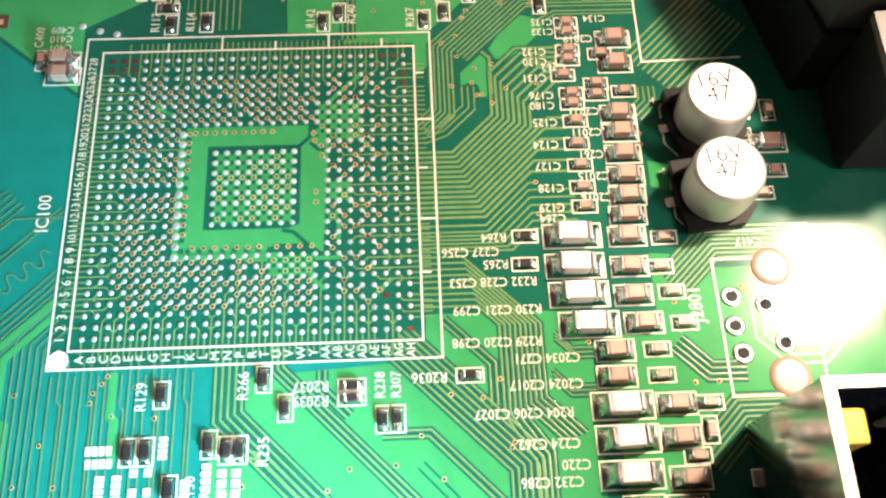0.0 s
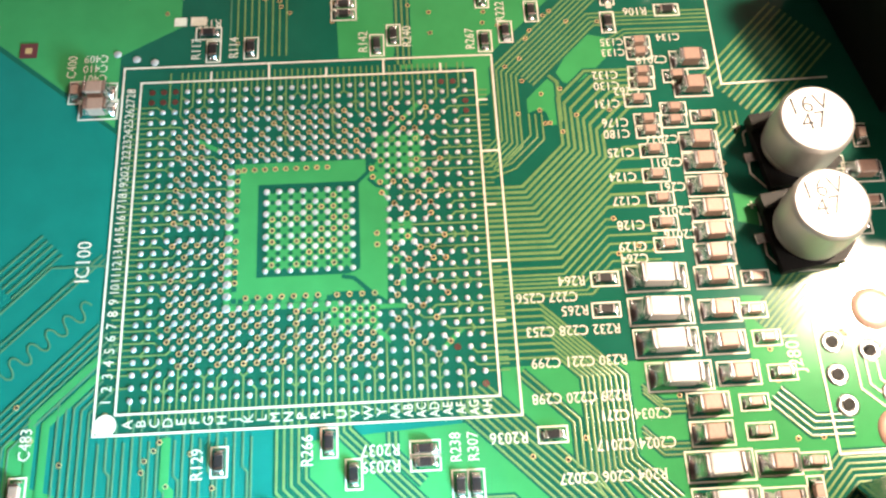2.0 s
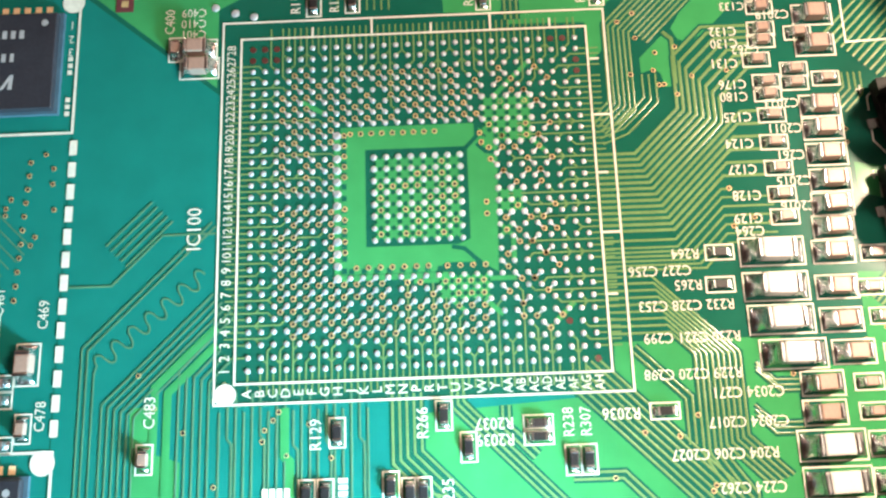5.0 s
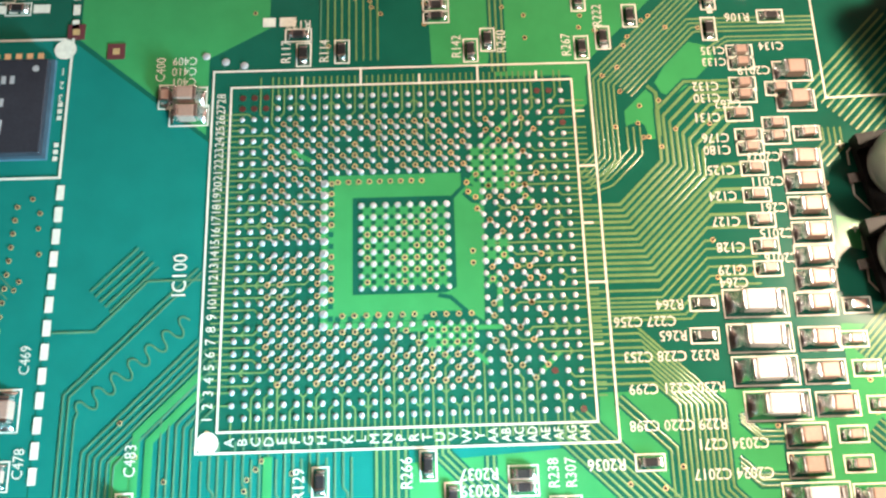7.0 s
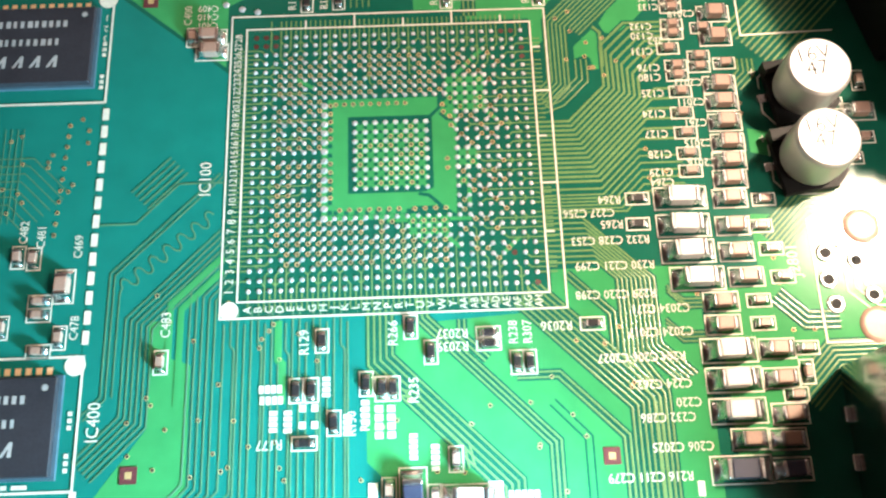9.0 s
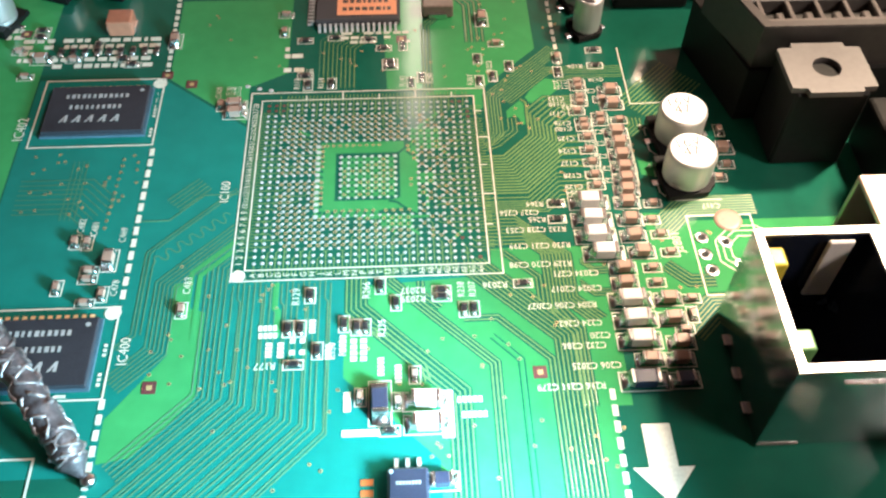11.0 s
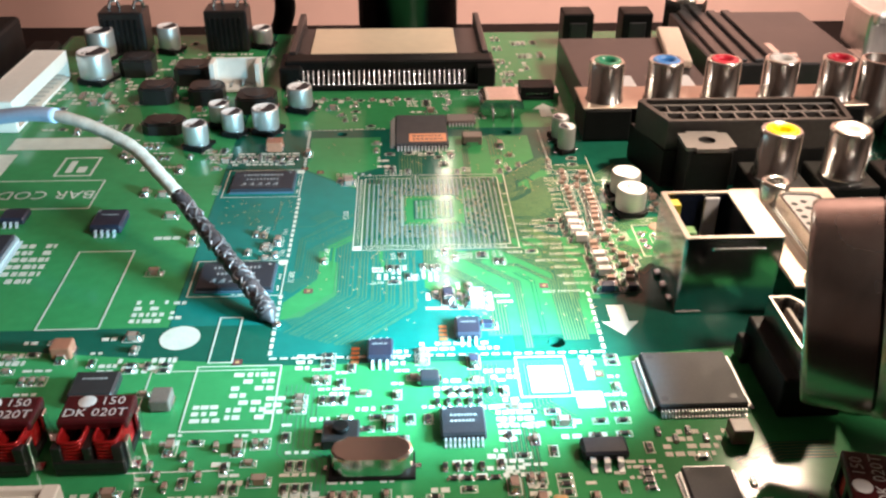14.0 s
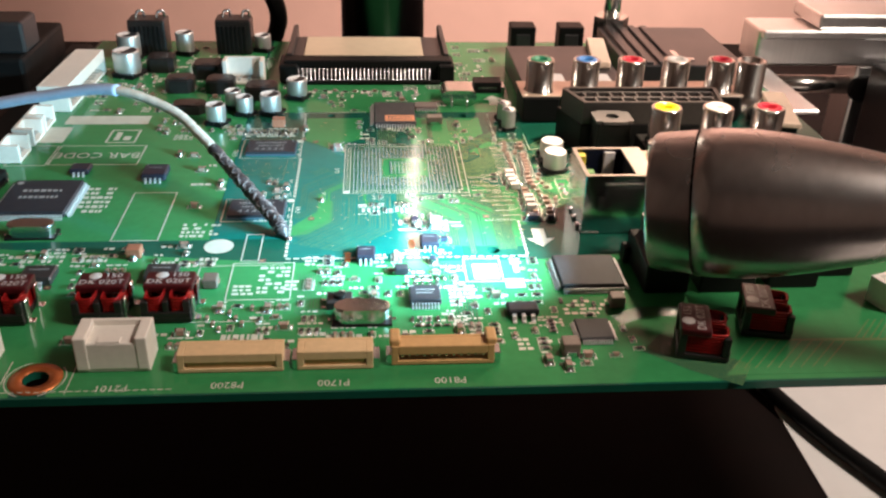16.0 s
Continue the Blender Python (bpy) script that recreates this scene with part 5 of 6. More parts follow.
# ---- plugs along the front and left edges ----
def header(name, x, y, lx, ly, h, mat, pins, label, turn=0.0, slot=True, ears=True, pinmat=SOLDER):
    """A side-entry or open plug housing with walls, slot and solder tabs."""
    ob = thing(name, x, y, 0.05, turn, label, "connector")
    bm = bmesh.new()
    w = 0.8
    cube(bm, -lx / 2, -ly / 2, 0.1, lx / 2, ly / 2, 0.9, 0.1)
    cube(bm, -lx / 2, ly / 2 - w, 0.85, lx / 2, ly / 2, h, 0.12)
    cube(bm, -lx / 2, -ly / 2, 0.85, -lx / 2 + w * 1.6, ly / 2 - w + 0.05, h, 0.12)
    cube(bm, lx / 2 - w * 1.6, -ly / 2, 0.85, lx / 2, ly / 2 - w + 0.05, h, 0.12)
    if slot:
        cube(bm, -lx / 2 + w * 1.55, -ly / 2, h * 0.55, lx / 2 - w * 1.55, ly / 2 - w + 0.05, h, 0.12)
    part("housing", bm, mat, ob)
    for k in range(pins):
        px = (k - (pins - 1) / 2) * (lx - 4) / max(1, pins - 1)
        bm = bmesh.new()
        cube(bm, px - 0.22, -ly / 2 + 0.9, 1.3, px + 0.22, ly / 2 - 0.3, 1.7)
        cube(bm, px - 0.22, ly / 2 - 0.1, 0.02, px + 0.22, ly / 2 + 1.0, 0.3)
        part("pin", bm, pinmat, ob)
    if mat is CREAM:
        bm = bmesh.new()
        cube(bm, -lx / 2 + 1.4, -ly / 2 + 0.45, 0.8, lx / 2 - 1.4, -ly / 2 + 1.0, h * 0.57, 0.1)
        part("slide", bm, TAN, ob, "brown slide of the cable slot")
    if ears:
        for s in (-1, 1):
            bm = bmesh.new()
            cube(bm, s * lx / 2 - 0.4, -ly / 2 + 0.3, 0.0, s * lx / 2 + 1.0 * (s > 0) + 0.2, ly / 2 - 0.6, h * 0.55, 0.12) if s > 0 else cube(bm, -lx / 2 - 1.0, -ly / 2 + 0.3, 0.0, -lx / 2 + 0.3, ly / 2 - 0.6, h * 0.55, 0.12)
            part("solder_tab", bm, SOLDER, ob)
    return ob


header("flat_cable_connector", -34.6, -88.4, 18.8, 4.6, 4.0, CREAM, 14, "cream flat-cable connector with a brown slot at the front edge")
header("flat_cable_connector", -15.8, -88.2, 13.8, 4.6, 4.0, CREAM, 9, "shorter cream flat-cable connector at the front edge")
ob = header("flat_cable_connector", 4.0, -87.8, 19.0, 3.8, 4.2, TAN, 12, "tan flat-cable connector with raised ends at the front edge")
for s in (-1, 1):
    bm = bmesh.new()
    cube(bm, s * 8.9 - 1.0, -1.6, 3.9, s * 8.9 + 1.0, 2.6, 5.4, 0.4, 2)
    part("latch", bm, TAN, ob)
ob = header("power_connector", -55.4, -86.4, 12.8, 6.6, 7.4, WHITE, 4, "white nylon power plug with a notched wall at the front edge", slot=False, ears=False)
bm = bmesh.new()
cube(bm, -5.6, -3.5, 0.6, 5.6, 2.6, 6.3, 0.3, 2)
part("block", bm, WHITE, ob)
for x0, x1 in ((-6.45, -4.1), (4.3, 6.45)):
    bm = bmesh.new()
    cube(bm, x0, -3.6, 0.6, x1, 3.35, 7.45, 0.25, 2)
    part("post", bm, WHITE, ob)
bm = bmesh.new()
cube(bm, -2.4, -3.4, 6.25, 1.8, -1.6, 6.6, 0.15)
part("rib", bm, WHITE, ob)
ob = header("power_connector", -82.5, -85.6, 11.0, 6.6, 7.0, WHITE, 4, "white nylon power plug in the corner", slot=False, ears=False)
bm = bmesh.new()
cube(bm, -5.55, -3.4, 3.6, 5.55, 3.35, 7.05, 0.25, 2)
part("block", bm, WHITE, ob)
bm = bmesh.new()
cube(bm, -5.2, -3.25, 0.5, 5.2, 2.6, 3.65, 0.1)
part("recess", bm, TAN, ob, "brown lower recess")
bm = bmesh.new()
cube(bm, -1.2, -3.3, 7.0, 0.6, -1.4, 7.6, 0.15)
part("latch", bm, WHITE, ob)
header("power_connector", -50.4, 70.4, 13.2, 5.6, 8.0, WHITE, 4, "white open power plug at the back", slot=False, ears=False)
for k, yy in enumerate((8.5, 20.5, 31.0)):
    header("signal_connector", -104.4, yy, 9.2, 5.6, 5.0, WHITE, 4, "white signal plug in a row along the edge", turn=90, slot=False, ears=False)
header("video_connector", -103.0, 61.5, 38.0, 9.0, 8.0, WHITE, 12, "long white plug housing at the back corner", turn=88, ears=False)
header("display_connector", -105.5, -22, 30, 6, 3.6, BLACK, 20, "long black display cable connector with tinned pins", turn=84)
header("side_connector", 99.5, -71.5, 8, 6, 6, WHITE, 3, "white plug in the corner by the lamp head", turn=20, slot=False, ears=False)

# ---- the card slot and the parts behind ----
slot = thing("card_slot", -9.5, 80, 0.05, 0, "card slot with cream plate, black frame and bent pin comb", "connector")
bm = bmesh.new()
cube(bm, -28, -8.2, 0.1, 28, -2, 7.0, 0.4)
cube(bm, -29.5, -10.5, 0.1, -23.5, 2, 6.0, 0.5)
cube(bm, 23.5, -10.5, 0.1, 28.8, 2, 6.0, 0.5)
cube(bm, -28, -12.4, 0.1, 24, -10.8, 1.3, 0.2)
part("frame", bm, BLACK, slot)
bm = bmesh.new()
cube(bm, -26.5, -2, 4.6, 26.5, 26, 5.2, 0.15)
cube(bm, -27.4, -2, 0.1, -25.6, 34, 7.6, 0.3)
cube(bm, 25.6, -2, 0.1, 27.4, 34, 7.6, 0.3)
part("guide", bm, DARKGREY, slot, "dark metal guide rails")
bm = bmesh.new()
cube(bm, -22, 1.5, 5.3, 19, 24, 5.9, 0.15)
part("plate", bm, material("cream_plate", (0.72, 0.60, 0.44), 0.4, 0.3, vary=0.05, grain=0.3), slot, "cream metal plate")
bm = bmesh.new()
sweep(bm, [(0, -8.1, 4.6), (0, -9.2, 4.5), (0, -10.0, 3.4), (0, -10.6, 1.2), (0, -11.6, 0.4), (0, -12.2, 0.2)], 0.34, 6)
pin = part("pin", bm, SOLDER, slot)
pin.matrix_basis = Matrix.Translation((-24.5 * U, 0, 0))
for k in range(1, 34):
    ob = new("pin", pin.data)
    ob.parent, ob.matrix_basis = slot, Matrix.Translation(((-24.5 + k * 1.36) * U, 0, 0))
for k, (x, y, wx, wy, h) in enumerate(((-87.6, 104, 13, 9, 12.5), (-57.6, 105, 12.5, 9, 12.5))):
    ob = thing("toroid_coil", x, y, 0.05, 0, "tall black ribbed coil block at the back edge", "inductor", "black coil blocks")
    bm = bmesh.new()
    cube(bm, -wx / 2, -wy / 2, 0.1, wx / 2, wy / 2, h, 0.6, 2)
    part("body", bm, FERRITE, ob)
    for q in range(7):
        bm = bmesh.new()
        cube(bm, -wx / 2 + 0.8 + q * (wx - 2) / 7, -wy / 2 - 0.4, 0.8, -wx / 2 + 1.8 + q * (wx - 2) / 7, -wy / 2 + 0.1, h - 2, 0.2)
        part("rib", bm, BLACK, ob)
    bm = bmesh.new()
    for q in (-0.3, 0.25):
        sweep(bm, spline([(q * wx, -1, h), (q * wx + 0.5, 0, h + 2), (q * wx + 2.2, 0.5, h + 2.2), (q * wx + 2.6, 1, h)], 6), 0.5, 7)
    part("lead_wire", bm, SOLDER, ob)
for x, y, wx, wy, h in ((-63, 77, 10, 9, 5), (-43.5, 56.5, 10, 9, 4.2), (-80, 84, 9, 9, 5), (-70, 63, 9, 8, 4.5), (-64, 43, 10, 7, 3), (-57, 62, 9, 8, 4.5)):
    ob = thing("power_coil", x, y, 0.05, 0, "black shielded power coil among the cans", "inductor", "black shielded coils")
    bm = bmesh.new()
    c = 1.6
    prism(bm, [(-wx / 2 + c, -wy / 2), (wx / 2 - c, -wy / 2), (wx / 2, -wy / 2 + c), (wx / 2, wy / 2 - c), (wx / 2 - c, wy / 2), (-wx / 2 + c, wy / 2), (-wx / 2, wy / 2 - c), (-wx / 2, -wy / 2 + c)], 0.1, h)
    bmesh.ops.bevel(bm, geom=[e for e in bm.edges if abs(e.verts[0].co.z - h) < 1e-5 and abs(e.verts[1].co.z - h) < 1e-5], offset=0.5, segments=2, affect="EDGES")
    part("body", bm, FERRITE, ob)
    bm = bmesh.new()
    tube(bm, 0, 0, h, h + 0.2, wx * 0.3, n=28)
    part("core", bm, DARKGREY, ob)
    for s in (-1, 1):
        bm = bmesh.new()
        cube(bm, s * wx / 2 - 0.4, -1.2, 0, s * wx / 2 + 0.7, 1.2, 0.8, 0.1)
        part("terminal", bm, SOLDER, ob)
header("signal_connector", 29.5, 62.5, 9, 6, 3.6, BLACK, 5, "small black plug near the printed arrow", ears=True)

# ---- sockets ----
# network socket, opening upwards
LINING = material("navy_black_lining", (0.008, 0.011, 0.022), 0.25, vary=0.2, grain=1)
rj = thing("network_socket", 48.4, -30.9, 0.05, 0, "upright tin-plated network socket with a dark square opening", "socket")
bm = bmesh.new()
hx, hy, hz = 8.3, 8.4, 15.0
ox0, ox1, oy0, oy1 = -7.4, 3.6, -7.5, 7.6
for a in ((-hx, -hy, 0.1, -hx + 0.35, hy, hz), (hx - 0.35, -hy, 0.1, hx, hy, hz), (-hx + 0.3, -hy, 0.1, hx - 0.3, -hy + 0.35, hz), (-hx + 0.3, hy - 0.35, 0.1, hx - 0.3, hy, hz)):
    wall_ = bmesh.new()
    cube(wall_, *a, 0.1)
    part("shield_wall", wall_, SHIELDTIN, rj, "bright tin-plated shield wall")
bm.free()
bm = bmesh.new()
for a in ((-hx + 0.02, oy1, hz - 0.3, hx - 0.02, hy, hz + 0.03), (-hx + 0.02, -hy, hz - 0.3, hx - 0.02, oy0, hz + 0.03), (-hx + 0.02, oy0 - 0.02, hz - 0.3, ox0, oy1 + 0.02, hz + 0.03), (ox1, oy0 - 0.02, hz - 0.3, hx - 0.02, oy1 + 0.02, hz + 0.03)):
    cube(bm, *a)
part("rim", bm, RIMTIN, rj)
for a in ((ox0 - 0.5, oy0 - 0.5, 1, ox0, oy1 + 0.5, hz - 0.4), (ox1, oy0 - 0.5, 1, ox1 + 0.5, oy1 + 0.5, hz - 0.4), (ox0, oy0 - 0.5, 1, ox1, oy0, hz - 0.4), (ox0, oy1, 1, ox1, oy1 + 0.5, hz - 0.4), (ox0, oy0, 0.6, ox1, oy1, 1.2)):
    bm = bmesh.new()
    cube(bm, *a)
    part("lining_wall", bm, LINING, rj)
bm = bmesh.new()
cube(bm, -0.6, oy1 - 0.8, 5, 2.2, oy1 - 0.3, hz - 0.6, 0.2)
part("contact_comb", bm, PALE, rj, "pale latch strip inside the opening")
for dy, mat in ((5.2, plastic("yellow_light_pipe", (0.5, 0.4, 0.04))), (-4.6, plastic("green_light_pipe", (0.10, 0.25, 0.08)))):
    bm = bmesh.new()
    cube(bm, ox0, dy - 1.2, hz - 3.5, ox0 + 1.8, dy + 1.2, hz - 0.4, 0.3, 2)
    part("light_pipe", bm, mat, rj)
bm = bmesh.new()
cube(bm, -3.5, -hy - 0.25, hz - 2.4, 5.4, -hy + 0.02, hz - 1.9, 0.1)
cube(bm, -hx, -hy - 0.2, 0.1, -hx + 4.4, -hy + 0.05, 0.7, 0.1)
part("seam", bm, STEEL, rj)
for s in range(3):
    bm = bmesh.new()
    cube(bm, -hx - 0.5, -5 + s * 4.2, 0.0, -hx + 0.05, -3.6 + s * 4.2, 0.9, 0.1)
    part("foot", bm, SOLDER, rj)


def phono_socket(x, y, colour, label, h=18.0):
    ob = thing("phono_socket", x, y, 0.05, 0, label, "socket", "phono sockets")
    bm = bmesh.new()
    cube(bm, -5.6, -6.4, 0.1, 5.6, 6.4, 8.0, 0.5, 2)
    part("base", bm, BLACK, ob)
    bm = bmesh.new()
    lathe(bm, [(4.6, 8.0), (4.6, 8.6), (4.15, 8.8), (4.15, h - 0.5), (3.95, h), (3.35, h + 0.1), (3.1, h - 0.4)], 40)
    part("sleeve", bm, STEEL, ob, "bright metal sleeve")
    bm = bmesh.new()
    lathe(bm, [(3.15, h - 0.5), (3.1, h + 0.12), (2.9, h + 0.25), (2.2, h + 0.2), (1.7, h - 0.4), (1.6, h - 3.5), (0, h - 3.6)], 36)
    part("insert", bm, colour, ob)
    return ob


GREENP, BLUEP, REDP, WHITEP, YELLOWP = plastic("green_insert", (0.02, 0.22, 0.12)), plastic("blue_insert", (0.05, 0.20, 0.50)), plastic("red_insert", (0.60, 0.02, 0.05)), plastic("white_insert", (0.8, 0.78, 0.74)), plastic("yellow_insert", (0.85, 0.55, 0.0))
for k, (m, word) in enumerate(((GREENP, "green"), (BLUEP, "blue"), (REDP, "red"), (WHITEP, "white"), (REDP, "red"))):
    phono_socket(42.5 + 14 * k, 39.0, m, f"upright metal phono socket with a {word} ring in the back row")
for k, (m, word) in enumerate(((YELLOWP, "yellow"), (WHITEP, "white"), (REDP, "red"))):
    phono_socket(69.2 + 14 * k, -2.4, m, f"upright metal phono socket with a {word} ring in the front row")
ob = thing("aerial_socket", 107.5, 37.5, 0.05, 0, "bare metal round aerial socket at the end of the row", "socket")
bm = bmesh.new()
lathe(bm, [(5.0, 0), (5.0, 8), (4.4, 8.4), (4.4, 18), (4.0, 18.3), (3.4, 18.3), (3.2, 14), (0, 14)], 36)
part("sleeve", bm, STEEL, ob)
bm = bmesh.new()
lathe(bm, [(0.6, 14), (0.6, 17), (0, 17.2)], 16)
part("centre_pin", bm, SOLDER, ob)
bm = bmesh.new()
tube(bm, 5.2, -2.6, 0, 4.5, 1.4, n=16)
lamp_pin = part("dome", bm, plastic("green_lens", (0.05, 0.4, 0.18)), ob)

# the large audio-video socket
av = thing("video_socket", 68.9, 15.8, 0.05, 0, "large black audio-video socket with two rows of square openings", "socket")
bm = bmesh.new()
prism(bm, [(-19.6, -7.2), (23, -7.2), (24, 8.0), (-23.4, 8.0)], 0.1, 8.5)
part("base", bm, BLACK, av)
OUT = [(-19.2, -6.5), (20.4, -6.5), (22.3, 5.4), (21.2, 6.5), (-22.0, 6.5), (-23.0, 5.2)]
INN = [(-18.2, -5.4), (19.4, -5.4), (21.0, 4.9), (20.6, 5.4), (-21.0, 5.4), (-21.5, 4.6)]
bm = bmesh.new()
rows_ = [[bm.verts.new((x, y, z)) for x, y in poly] for poly, z in ((OUT, 8.4), (OUT, 14.7), ([(x * 0.995, y * 0.985) for x, y in OUT], 15), (INN, 15), (INN, 12.2))]
for a, b in zip(rows_, rows_[1:]):
    for k in range(6):
        bm.faces.new((a[k], a[(k + 1) % 6], b[(k + 1) % 6], b[k]))
bm.faces.new(rows_[-1])
part("rim", bm, material("scuffed_black_rim", (0.020, 0.018, 0.017), 0.45, vary=0.3, grain=1, bump=0.1), av)
# ribs in a paler grey-brown than the socket's base
RIB = material("paler_black_ribs", (0.055, 0.048, 0.045), 0.4, vary=0.2, grain=1)
bm = bmesh.new()
cube(bm, -20, -0.35, 12.2, 20.4, 0.35, 14.3, 0.1)
cube(bm, -18.6, -4.6, 12.2, 19.6, -4.0, 14.3, 0.1)
cube(bm, -20.4, 4.0, 12.2, 20.6, 4.6, 14.3, 0.1)
for k in range(11):
    x = -18.2 + k * 3.75
    cube(bm, x - 0.3, -4.2, 12.2, x + 0.3, -0.2, 14.2, 0.1)
    cube(bm, x - 1.6, -3.2, 12.2, x - 0.5, -1.6, 13.4, 0.2)
    cube(bm, x + 0.9, 0.2, 12.2, x + 1.5, 4.2, 14.2, 0.1)
    cube(bm, x - 0.4, 1.2, 12.2, x + 0.7, 2.8, 13.4, 0.2)
part("contact_grid", bm, RIB, av)

# power jack
ob = thing("power_jack", 56.6, 4.0, 0.05, 0, "upright black square power jack with a round hole", "socket")
bm = bmesh.new()
cube(bm, -4.6, -4.0, 0.1, 4.6, 4.4, 12.2, 0.3)
part("housing", bm, BLACK, ob)
bm = bmesh.new()
n, rr = 56, 1.75
sq = []
for k in range(n):
    a = k * math.tau / n
    s = 1 / max(abs(math.cos(a)), abs(math.sin(a)))
    sq.append((5.2 * s * math.cos(a), 4.5 * s * math.sin(a)))
o = [bm.verts.new((x * (0.82 if abs(abs(x) - abs(y)) < 1.5 and abs(x) > 3.3 else 1), y * (0.82 if abs(abs(x) - abs(y)) < 1.5 and abs(x) > 3.3 else 1), 13.0)) for x, y in sq]
ol = [bm.verts.new((v.co.x, v.co.y, 12.2)) for v in o]
i = [bm.verts.new((rr * math.cos(k * math.tau / n), rr * math.sin(k * math.tau / n), 13.0)) for k in range(n)]
il = [bm.verts.new((v.co.x, v.co.y, 9)) for v in i]
for k in range(n):
    j = (k + 1) % n
    bm.faces.new((o[k], o[j], i[j], i[k])), bm.faces.new((ol[k], ol[j], o[j], o[k])), bm.faces.new((i[k], i[j], il[j], il[k]))
bm.faces.new(il)
# the light falling on the face is put into its paler grey
part("face", bm, material("lit_grey_face", (0.075, 0.068, 0.066), 0.45, vary=0.15, grain=1), ob, "black face plate, paled to grey for the light on it")

# bracket and screen socket
WARMTIN = material("warm_tin_bracket", (0.52, 0.41, 0.34), 0.36, 0.75, vary=0.08, grain=0.3, bump=0.05)
br = thing("socket_bracket", 66, -27, 0.05, 0, "plain tin bracket plate carrying the screen socket", "bracket")
bm = bmesh.new()
cube(bm, -8.6, -17.6, 8.2, 11, 17, 8.9, 0.2)
cube(bm, -8.6, 16.4, 0.1, 11, 17, 8.4, 0.2)
cube(bm, 10.3, -17.6, 0.1, 11, 17, 8.4, 0.2)
part("plate", bm, WARMTIN, br)
vga = thing("screen_socket", 66.2, -28.8, 8.95, 0, "upright screen socket with round holes and two threaded posts", "socket")
bm = bmesh.new()
prism(bm, [(-4.2, -11.5), (4.2, -11.5), (4.2, 11.5), (-4.2, 11.5)], 0, 1.2)
part("flange", bm, STEEL, vga)
bm = bmesh.new()
shape = [(-3.6, -7.4), (-2.6, -8.6), (2.6, -8.0), (3.5, -7.0), (3.5, 7.0), (2.6, 8.0), (-2.6, 8.6), (-3.6, 7.4)]
a, b, c, d = [[bm.verts.new((x * k, y * k, z)) for x, y in shape] for k, z in ((1.06, 1.2), (1.06, 4.4), (0.98, 4.6), (0.98, 3.8))]
for p, q in ((a, b), (b, c), (c, d)):
    for k in range(8):
        bm.faces.new((p[k], p[(k + 1) % 8], q[(k + 1) % 8], q[k]))
part("shell", bm, STEEL, vga)
bm = bmesh.new()
prism(bm, [(x * 0.95, y * 0.95) for x, y in shape], 1.2, 4.1)
part("insert", bm, material("grey_socket_insert", (0.20, 0.185, 0.185), 0.5, vary=0.08, grain=1), vga)
for r_ in range(3):
    for k in range(5):
        bm = bmesh.new()
        tube(bm, -2.0 + r_ * 2.0, -4.9 + k * 2.4 + (0.6 if r_ == 1 else -0.2), 4.1, 4.13, 0.62, n=16)
        part("contact_hole", bm, HOLE, vga)
for s in (-1, 1):
    bm = bmesh.new()
    lathe(bm, [(2.7, 1.2), (2.7, 4.4), (2.45, 4.9), (1.6, 4.9), (1.35, 4.5), (1.35, 2.4), (0, 2.4)], 24, (-2.6, s * 12.4, 0))
    part("threaded_post", bm, STEEL, vga)
# digital video socket
hd = thing("digital_socket", 52.8, -58.2, 0.05, 0, "upright digital video socket, bright shell in a black body", "socket")
bm = bmesh.new()
cube(bm, -4.6, -8.2, 0.1, 4.8, 8.2, 7.0, 0.4, 2)
cube(bm, -6.0, 4.5, 0.1, -4.4, 8.0, 4.0, 0.3)
part("body", bm, BLACK, hd)
shape = [(-2.4, -7.4), (0.9, -7.4), (2.4, -5.8), (2.4, 5.8), (0.9, 7.4), (-2.4, 7.4)]
bm = bmesh.new()
loops = [[bm.verts.new((x * k, y * (1 + (k - 1) * 0.4), z)) for x, y in shape] for k, z in ((1.0, 5.0), (1.0, 11.2), (0.82, 11.2), (0.82, 4.0))]
for p, q in zip(loops, loops[1:]):
    for k in range(6):
        bm.faces.new((p[k], p[(k + 1) % 6], q[(k + 1) % 6], q[k]))
bm.faces.new(loops[-1])
part("shell", bm, STEEL, hd, "bright metal shell")
bm = bmesh.new()
cube(bm, -0.2, -5.6, 5, 0.6, 5.6, 10.2, 0.15)
part("tongue", bm, TANT, hd)
for x, y, wx, wy in ((66, -62, 12, 9), (81, -60, 11, 10), (91, -56, 11, 9)):
    ob = thing("serial_socket", x, y, 0.05, 0, "dark box socket behind the lamp head", "socket", "dark box sockets")
    bm = bmesh.new()
    cube(bm, -wx / 2, -wy / 2, 0.1, wx / 2, wy / 2, 9, 0.4, 2)
    part("body", bm, BLACK, ob)
    bm = bmesh.new()
    cube(bm, -wx / 2 + 1, -wy / 2 + 1.2, 9, wx / 2 - 1, wy / 2 - 1.2, 9.8, 0.2)
    part("shell", bm, STEEL, ob)

# tin screen, tuner and stubs behind the phono row
ob = thing("tin_screen", 54, 66, 0.05, 0, "flat dark tin screen plate with white patches behind the sockets", "shield")
bm = bmesh.new()
cube(bm, -15, -19, 6.6, 18, 22, 7.4, 0.2)
cube(bm, -15, -19, 0.1, -14.3, 22, 6.8, 0.1)
part("plate", bm, DARKGREY, ob)
# two thin white rectangles lying on the plate
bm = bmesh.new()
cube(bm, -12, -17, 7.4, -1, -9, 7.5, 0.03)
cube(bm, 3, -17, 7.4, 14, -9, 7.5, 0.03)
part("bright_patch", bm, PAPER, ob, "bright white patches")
bm = bmesh.new()
cube(bm, -17.5, -33, 8.05, 51, -19.2, 8.5, 0.15)
